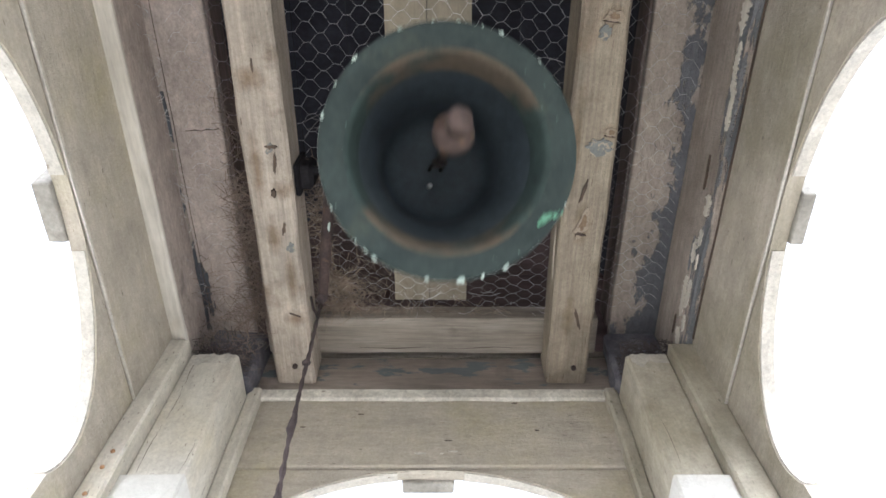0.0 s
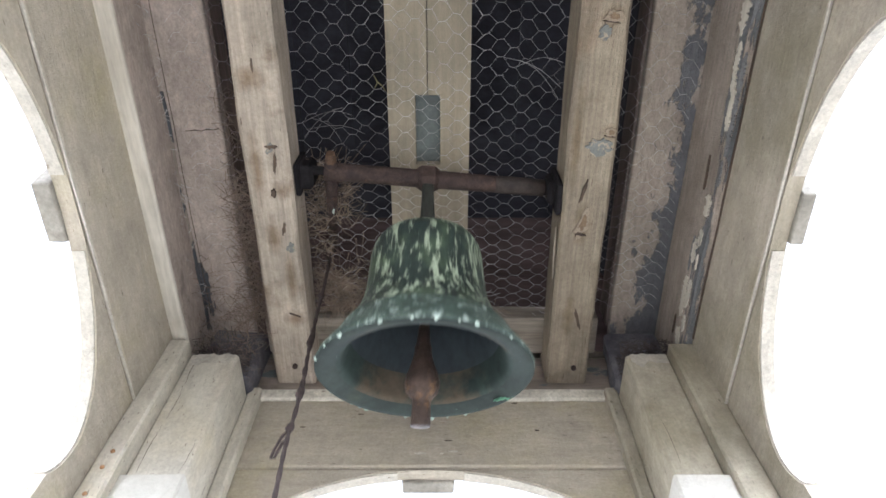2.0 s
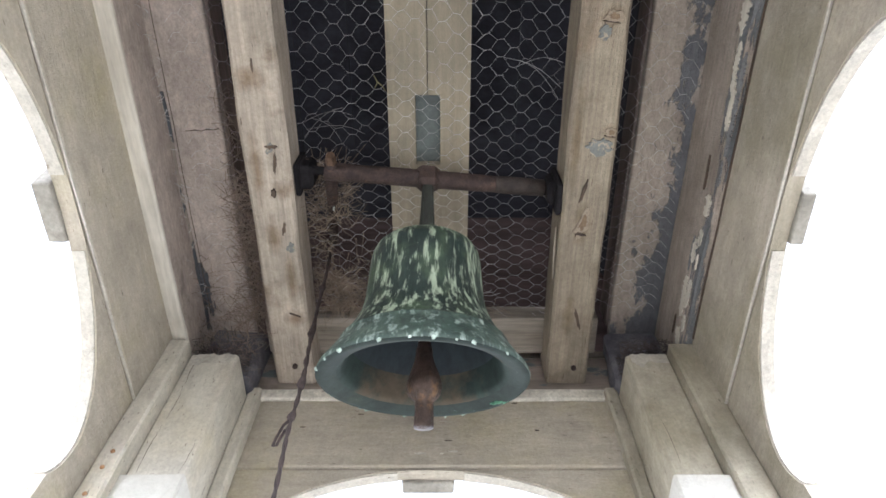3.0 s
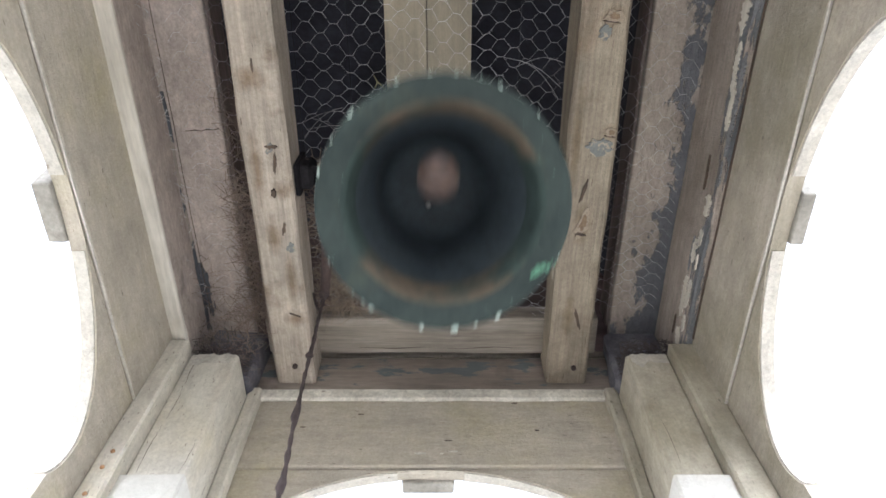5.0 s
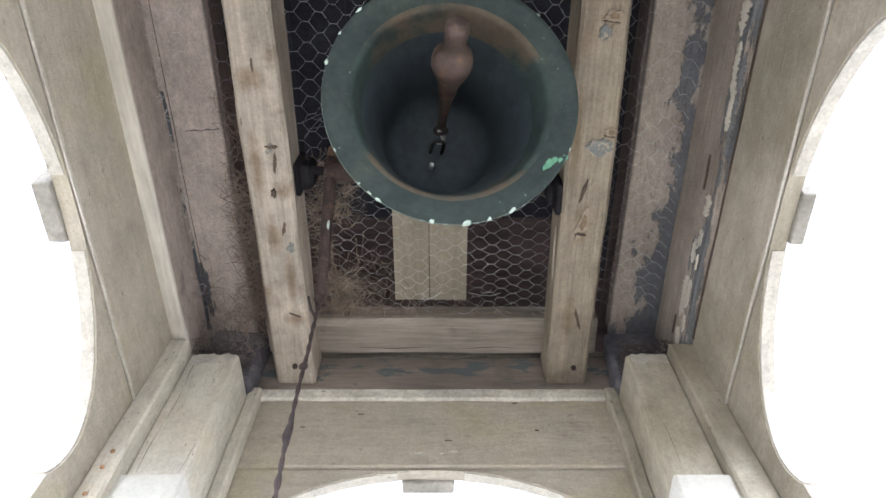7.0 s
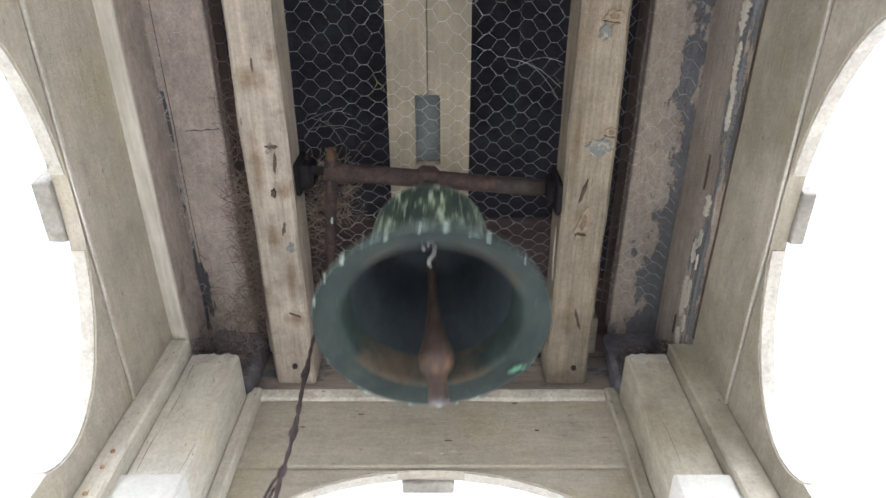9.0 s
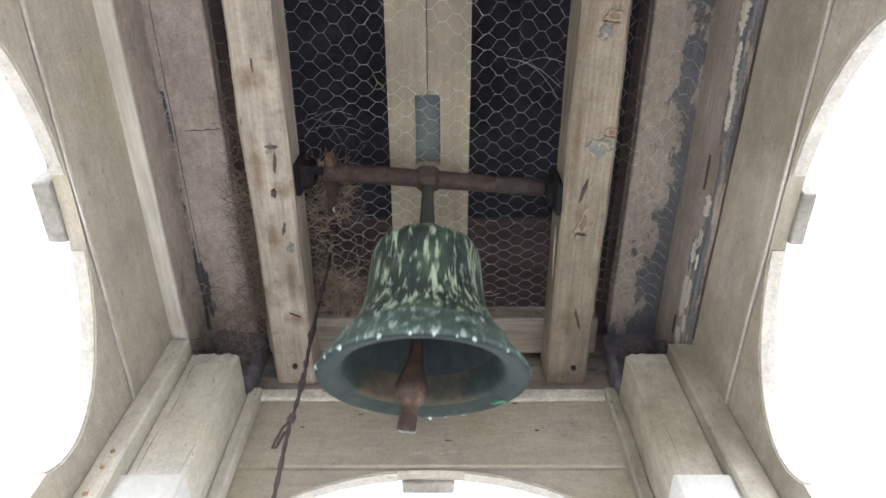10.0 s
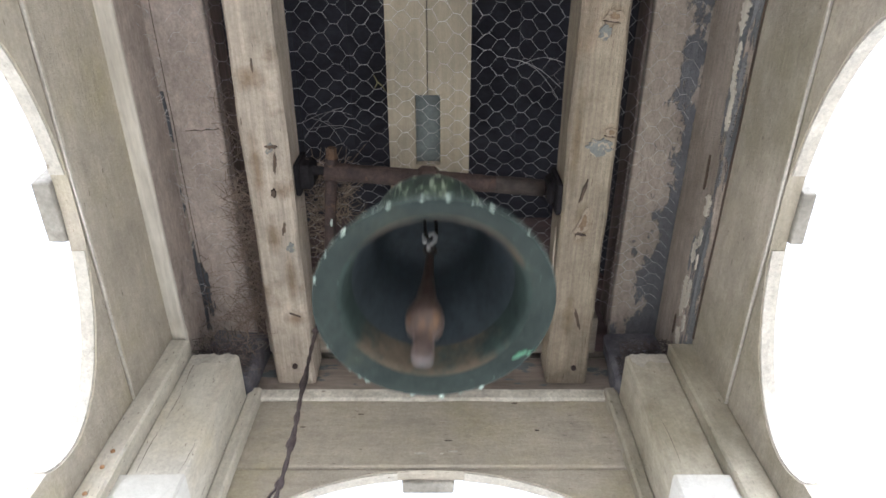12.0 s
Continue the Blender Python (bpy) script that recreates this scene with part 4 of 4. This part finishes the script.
eye = [(0.0095 * math.sin(2 * math.pi * k / 16), 0.0, -0.034 + 0.0095 * math.cos(2 * math.pi * k / 16)) for k in range(17)]
part("eye", tube(bmesh.new(), eye, 0.0034, 8), dark_rust, clapper, "dark forged eye", smooth=True)
part("hook", tube(bmesh.new(), [(-0.004, -0.002, 0.000), (-0.003, -0.003, 0.007), (0.003, -0.004, 0.008), (0.007, -0.004, 0.001), (0.007, -0.004, -0.010), (0.002, -0.003, -0.020), (-0.004, -0.003, -0.027), (-0.004, -0.002, -0.034), (0.001, 0.002, -0.036)], [0.002, 0.0034, 0.0038, 0.0040, 0.0040, 0.0040, 0.0038, 0.0034, 0.002], 9), bright_steel, clapper, "bright worn hook", smooth=True)

# bearing brackets on the beams, near black to stand for the shade there
def bracket(x0, x1, y, drop):
    b = empty("bearing_bracket", ((x0 + x1) / 2, y, H + 1.22), label="iron bearing bracket on the beam side, coloured near black as shade", category="bracket", group="bearing brackets")
    w = (x1 - x0) / 2
    part("plate", box(-w, -w + 0.012 if x0 < 0 else w, -0.034, 0.034, -drop, 0.082, 0.003), shaded_iron, b) if x0 < 0 else part("plate", box(w - 0.012, w, -0.034, 0.034, -drop, 0.082, 0.003), shaded_iron, b)
    part("bearing", box(-w, w, -0.026, 0.026, 0.012, 0.075, 0.008), shaded_iron, b)
    return b


bracket(-0.298, -0.262, 0.495, 0.0)
bracket(0.214, 0.239, 0.53, 0.015)

# ---- bell rope: origin at its tie on the lever, hanging along -z ----
rope = empty("bell_rope", (0, 0, 0), label="thin dark twisted bell rope with knots, tied to the lever", category="rope")


def strand(phase, spread, r, s0, s1):
    pts, rad = [], []
    n = int((s1 - s0) / 0.006)
    for i in range(n + 1):
        s = s0 + (s1 - s0) * i / n
        a = s * 95 + phase
        w = spread * (0.55 + 1.6 * max(0.0, noise.noise(Vector((s * 9, 1.7, 0)))))
        off = Vector((noise.noise(Vector((s * 5, 3, 1))), noise.noise(Vector((s * 5, 8, 2))), 0)) * 0.010 * min(1, s * 8)
        pts.append(Vector((math.cos(a) * w, math.sin(a) * w, -s)) + off)
        rad.append(r * (1 + 0.35 * noise.noise(Vector((s * 40, phase, 5)))))
    return tube(bmesh.new(), pts, rad, 7)


part("strand", strand(0.0, 0.0026, 0.0025, 0.0, 1.45), rope_mat, rope, smooth=True)
part("strand", strand(math.pi, 0.0026, 0.0025, 0.0, 1.45), rope_mat, rope, smooth=True)
for s, r, ln in ((0.005, 0.011, 0.02), (0.215, 0.0075, 0.010), (0.37, 0.0068, 0.04), (0.52, 0.0072, 0.025), (0.60, 0.0068, 0.014)):
    c = Vector((noise.noise(Vector((s * 5, 3, 1))), noise.noise(Vector((s * 5, 8, 2))), 0)) * 0.010 * min(1, s * 8) + Vector((0, 0, -s))
    part("knot", tube(bmesh.new(), [c + Vector((0.001, 0, ln * 0.6)), c + Vector((0, 0.001, ln * 0.3)), c + Vector((-0.0015, 0, -ln * 0.2)), c + Vector((0.001, 0, -ln * 0.6))], [0.004, r * 0.9, r, 0.004], 9), rope_mat, rope, smooth=True)
part("loose_end", tube(bmesh.new(), [(0.002, 0, -0.60), (-0.010, 0, -0.62), (-0.017, 0.002, -0.645), (-0.019, 0.002, -0.66), (-0.013, 0, -0.662), (-0.006, 0, -0.63)], 0.0022, 6), rope_mat, rope, smooth=True)
part("loose_end", tube(bmesh.new(), [(0, 0, -0.075), (-0.012, -0.004, -0.05), (-0.022, -0.006, -0.01)], 0.0026, 6), rope_mat, rope, smooth=True)

# ---- swing: seconds, bell angle, clapper angle along and across the swing ----
SWING = [
    (0.0, -27.3, -6.5, 1.0),
    (0.1, -36.3, -10.7, -4.3),
    (0.2, -37.4, -12.8, -10.3),
    (0.3, -29.5, -9.7, -12.5),
    (0.4, -8.9, 0.3, -9.0),
    (0.5, 6.0, 11.9, -2.3),
    (0.6, 16.3, 26.8, 3.0),
    (0.7, 26.4, 27.9, 5.0),
    (0.8, 23.1, 25.8, 4.3),
    (0.9, 8.8, 29.0, 1.6),
    (1.0, -5.8, 21.3, -2.8),
    (1.1, -21.4, 5.6, -6.0),
    (1.2, -39.5, -9.2, -6.3),
    (1.3, -42.3, -22.6, -4.7),
    (1.4, -33.4, -29.0, -1.7),
    (1.5, -20.6, -23.1, 0.4),
    (1.6, -4.0, -4.7, 1.6),
    (1.7, 18.4, 14.3, 0.4),
    (1.8, 27.2, 6.3, -3.0),
    (1.9, 28.6, 5.3, -2.4),
    (2.0, 25.0, 7.9, -0.5),
    (2.1, 8.5, 7.8, 1.1),
    (2.2, -9.4, 5.8, 1.2),
    (2.3, -26.9, 2.0, 1.1),
    (2.4, -43.6, -3.9, -0.4),
    (2.5, -45.9, -7.9, -2.4),
    (2.6, -34.7, -11.9, -5.5),
    (2.7, -19.9, -8.2, -5.9),
    (2.8, -2.7, 0.2, -2.9),
    (2.9, 20.1, 3.9, 0.3),
    (3.0, 29.4, 0.3, 0.7),
    (3.1, 26.4, 0.5, 0.9),
    (3.2, 18.7, 7.3, 0.9),
    (3.3, 1.0, 9.2, 0.3),
    (3.4, -18.3, 4.8, -0.2),
    (3.5, -34.3, -4.2, -1.2),
    (3.6, -42.5, -12.6, -2.8),
    (3.7, -40.0, -15.1, -4.4),
    (3.8, -27.1, -10.6, -4.7),
    (3.9, -7.8, -3.1, -3.3),
    (4.0, 11.4, 2.9, -0.9),
    (4.1, 24.6, 5.9, 0.8),
    (4.2, 28.1, 7.8, 1.0),
    (4.3, 21.7, 9.9, -0.0),
    (4.4, 7.6, 10.8, -1.3),
    (4.5, -10.3, 7.0, -2.1),
    (4.6, -27.5, -2.4, -2.9),
    (4.7, -39.3, -13.7, -4.0),
    (4.8, -42.3, -21.4, -5.2),
    (4.9, -31.7, -23.2, -4.9),
    (5.0, -17.4, -11.1, -3.6),
    (5.1, 6.1, 9.3, -0.7),
    (5.2, 19.2, 8.6, 1.1),
    (5.3, 26.4, 6.0, 0.6),
    (5.4, 24.0, 10.2, 0.2),
    (5.5, 15.6, 24.7, 0.1),
    (5.6, -3.0, 9.0, -3.3),
    (5.7, -18.2, -2.6, -4.6),
    (5.8, -30.4, -9.5, -5.1),
    (5.9, -37.9, -13.7, -4.3),
    (6.0, -33.7, -16.2, -4.2),
    (6.1, -17.7, -7.7, -3.0),
    (6.2, -3.1, 6.2, -1.4),
    (6.3, 10.7, 25.1, 0.5),
    (6.4, 22.4, 29.0, 0.5),
    (6.5, 25.4, 25.1, -0.2),
    (6.6, 17.8, 16.7, -1.1),
    (6.7, 5.3, 24.9, -0.6),
    (6.8, -9.0, 12.1, -1.8),
    (6.9, -29.2, -6.0, -0.9),
    (7.0, -37.4, -14.7, -0.9),
    (7.1, -37.4, -19.9, -1.1),
    (7.2, -28.3, -20.7, -1.3),
    (7.3, -12.4, -6.3, -0.4),
    (7.4, 5.2, 8.3, 0.9),
    (7.5, 19.5, 15.5, 1.2),
    (7.6, 26.8, 16.7, 0.4),
    (7.7, 25.2, 16.6, -0.2),
    (7.8, 14.6, 17.1, -0.1),
    (7.9, -3.0, 14.8, 0.2),
    (8.0, -22.6, 5.9, -0.7),
    (8.1, -38.1, -8.0, -3.1),
    (8.2, -44.1, -19.5, -5.6),
    (8.3, -38.7, -21.5, -5.9),
    (8.4, -23.7, -13.5, -5.2),
    (8.5, -4.0, -2.7, -2.5),
    (8.6, 14.7, 3.3, -0.3),
    (8.7, 27.6, 2.1, 0.4),
    (8.8, 31.9, -0.1, 0.4),
    (8.9, 22.4, 11.5, 2.2),
    (9.0, 8.2, 23.4, 4.1),
    (9.1, -17.4, 6.2, 0.2),
    (9.2, -34.2, -3.2, -4.3),
    (9.3, -45.6, -8.8, -7.6),
    (9.4, -47.9, -17.2, -9.4),
    (9.5, -38.7, -20.2, -11.0),
    (9.6, -13.6, -10.6, -6.0),
    (9.7, 6.1, 3.0, -0.3),
    (9.8, 19.9, 5.0, 1.5),
    (9.9, 31.4, 2.1, -0.5),
    (10.0, 28.6, 9.8, -4.8),
    (10.1, 15.0, 17.0, -8.0),
    (10.2, -1.5, 13.1, -8.2),
    (10.3, -19.4, 0.6, -3.1),
    (10.4, -40.8, -11.7, 5.6),
    (10.5, -45.9, -17.4, 8.1),
    (10.6, -38.7, -20.9, 7.1),
    (10.7, -25.7, -19.5, 3.4),
    (10.8, -8.3, -5.1, -2.7),
    (10.9, 15.4, 21.1, -5.1),
    (11.0, 27.5, 29.0, -5.0),
    (11.1, 30.0, 23.2, -4.2),
    (11.2, 23.1, 13.7, -2.0),
    (11.3, 10.3, 22.9, 0.5),
    (11.4, -14.3, 7.8, 2.7),
    (11.5, -30.3, -1.7, 2.7),
    (11.6, -45.1, -7.8, -1.3),
    (11.7, -45.6, -8.1, -5.2),
    (11.8, -36.6, -14.0, -8.8),
    (11.9, -13.6, -8.7, -8.2),
    (12.0, 3.2, 7.5, -3.5),
]
ROPE_FOOT = Vector((-0.159, 0.70, 0.0))


def bell_pose(th):
    return pose(*PIVOT, th, YOKE_TILT, YOKE_TURN)


def rope_pose(th):
    tie = bell_pose(th) @ LEVER
    q = Vector((0, 0, -1)).rotation_difference((ROPE_FOOT - tie).normalized())
    return Matrix.LocRotScale(tie, q, None)


def motions():
    walk(bell, [(t, bell_pose(th)) for t, th, al, be in SWING])
    walk(clapper, [(t, pose(BX, 0, -ZC, al) @ pose(0, 0, 0, 0, -be)) for t, th, al, be in SWING])
    walk(rope, [(t, rope_pose(th)) for t, th, al, be in SWING])


motions()
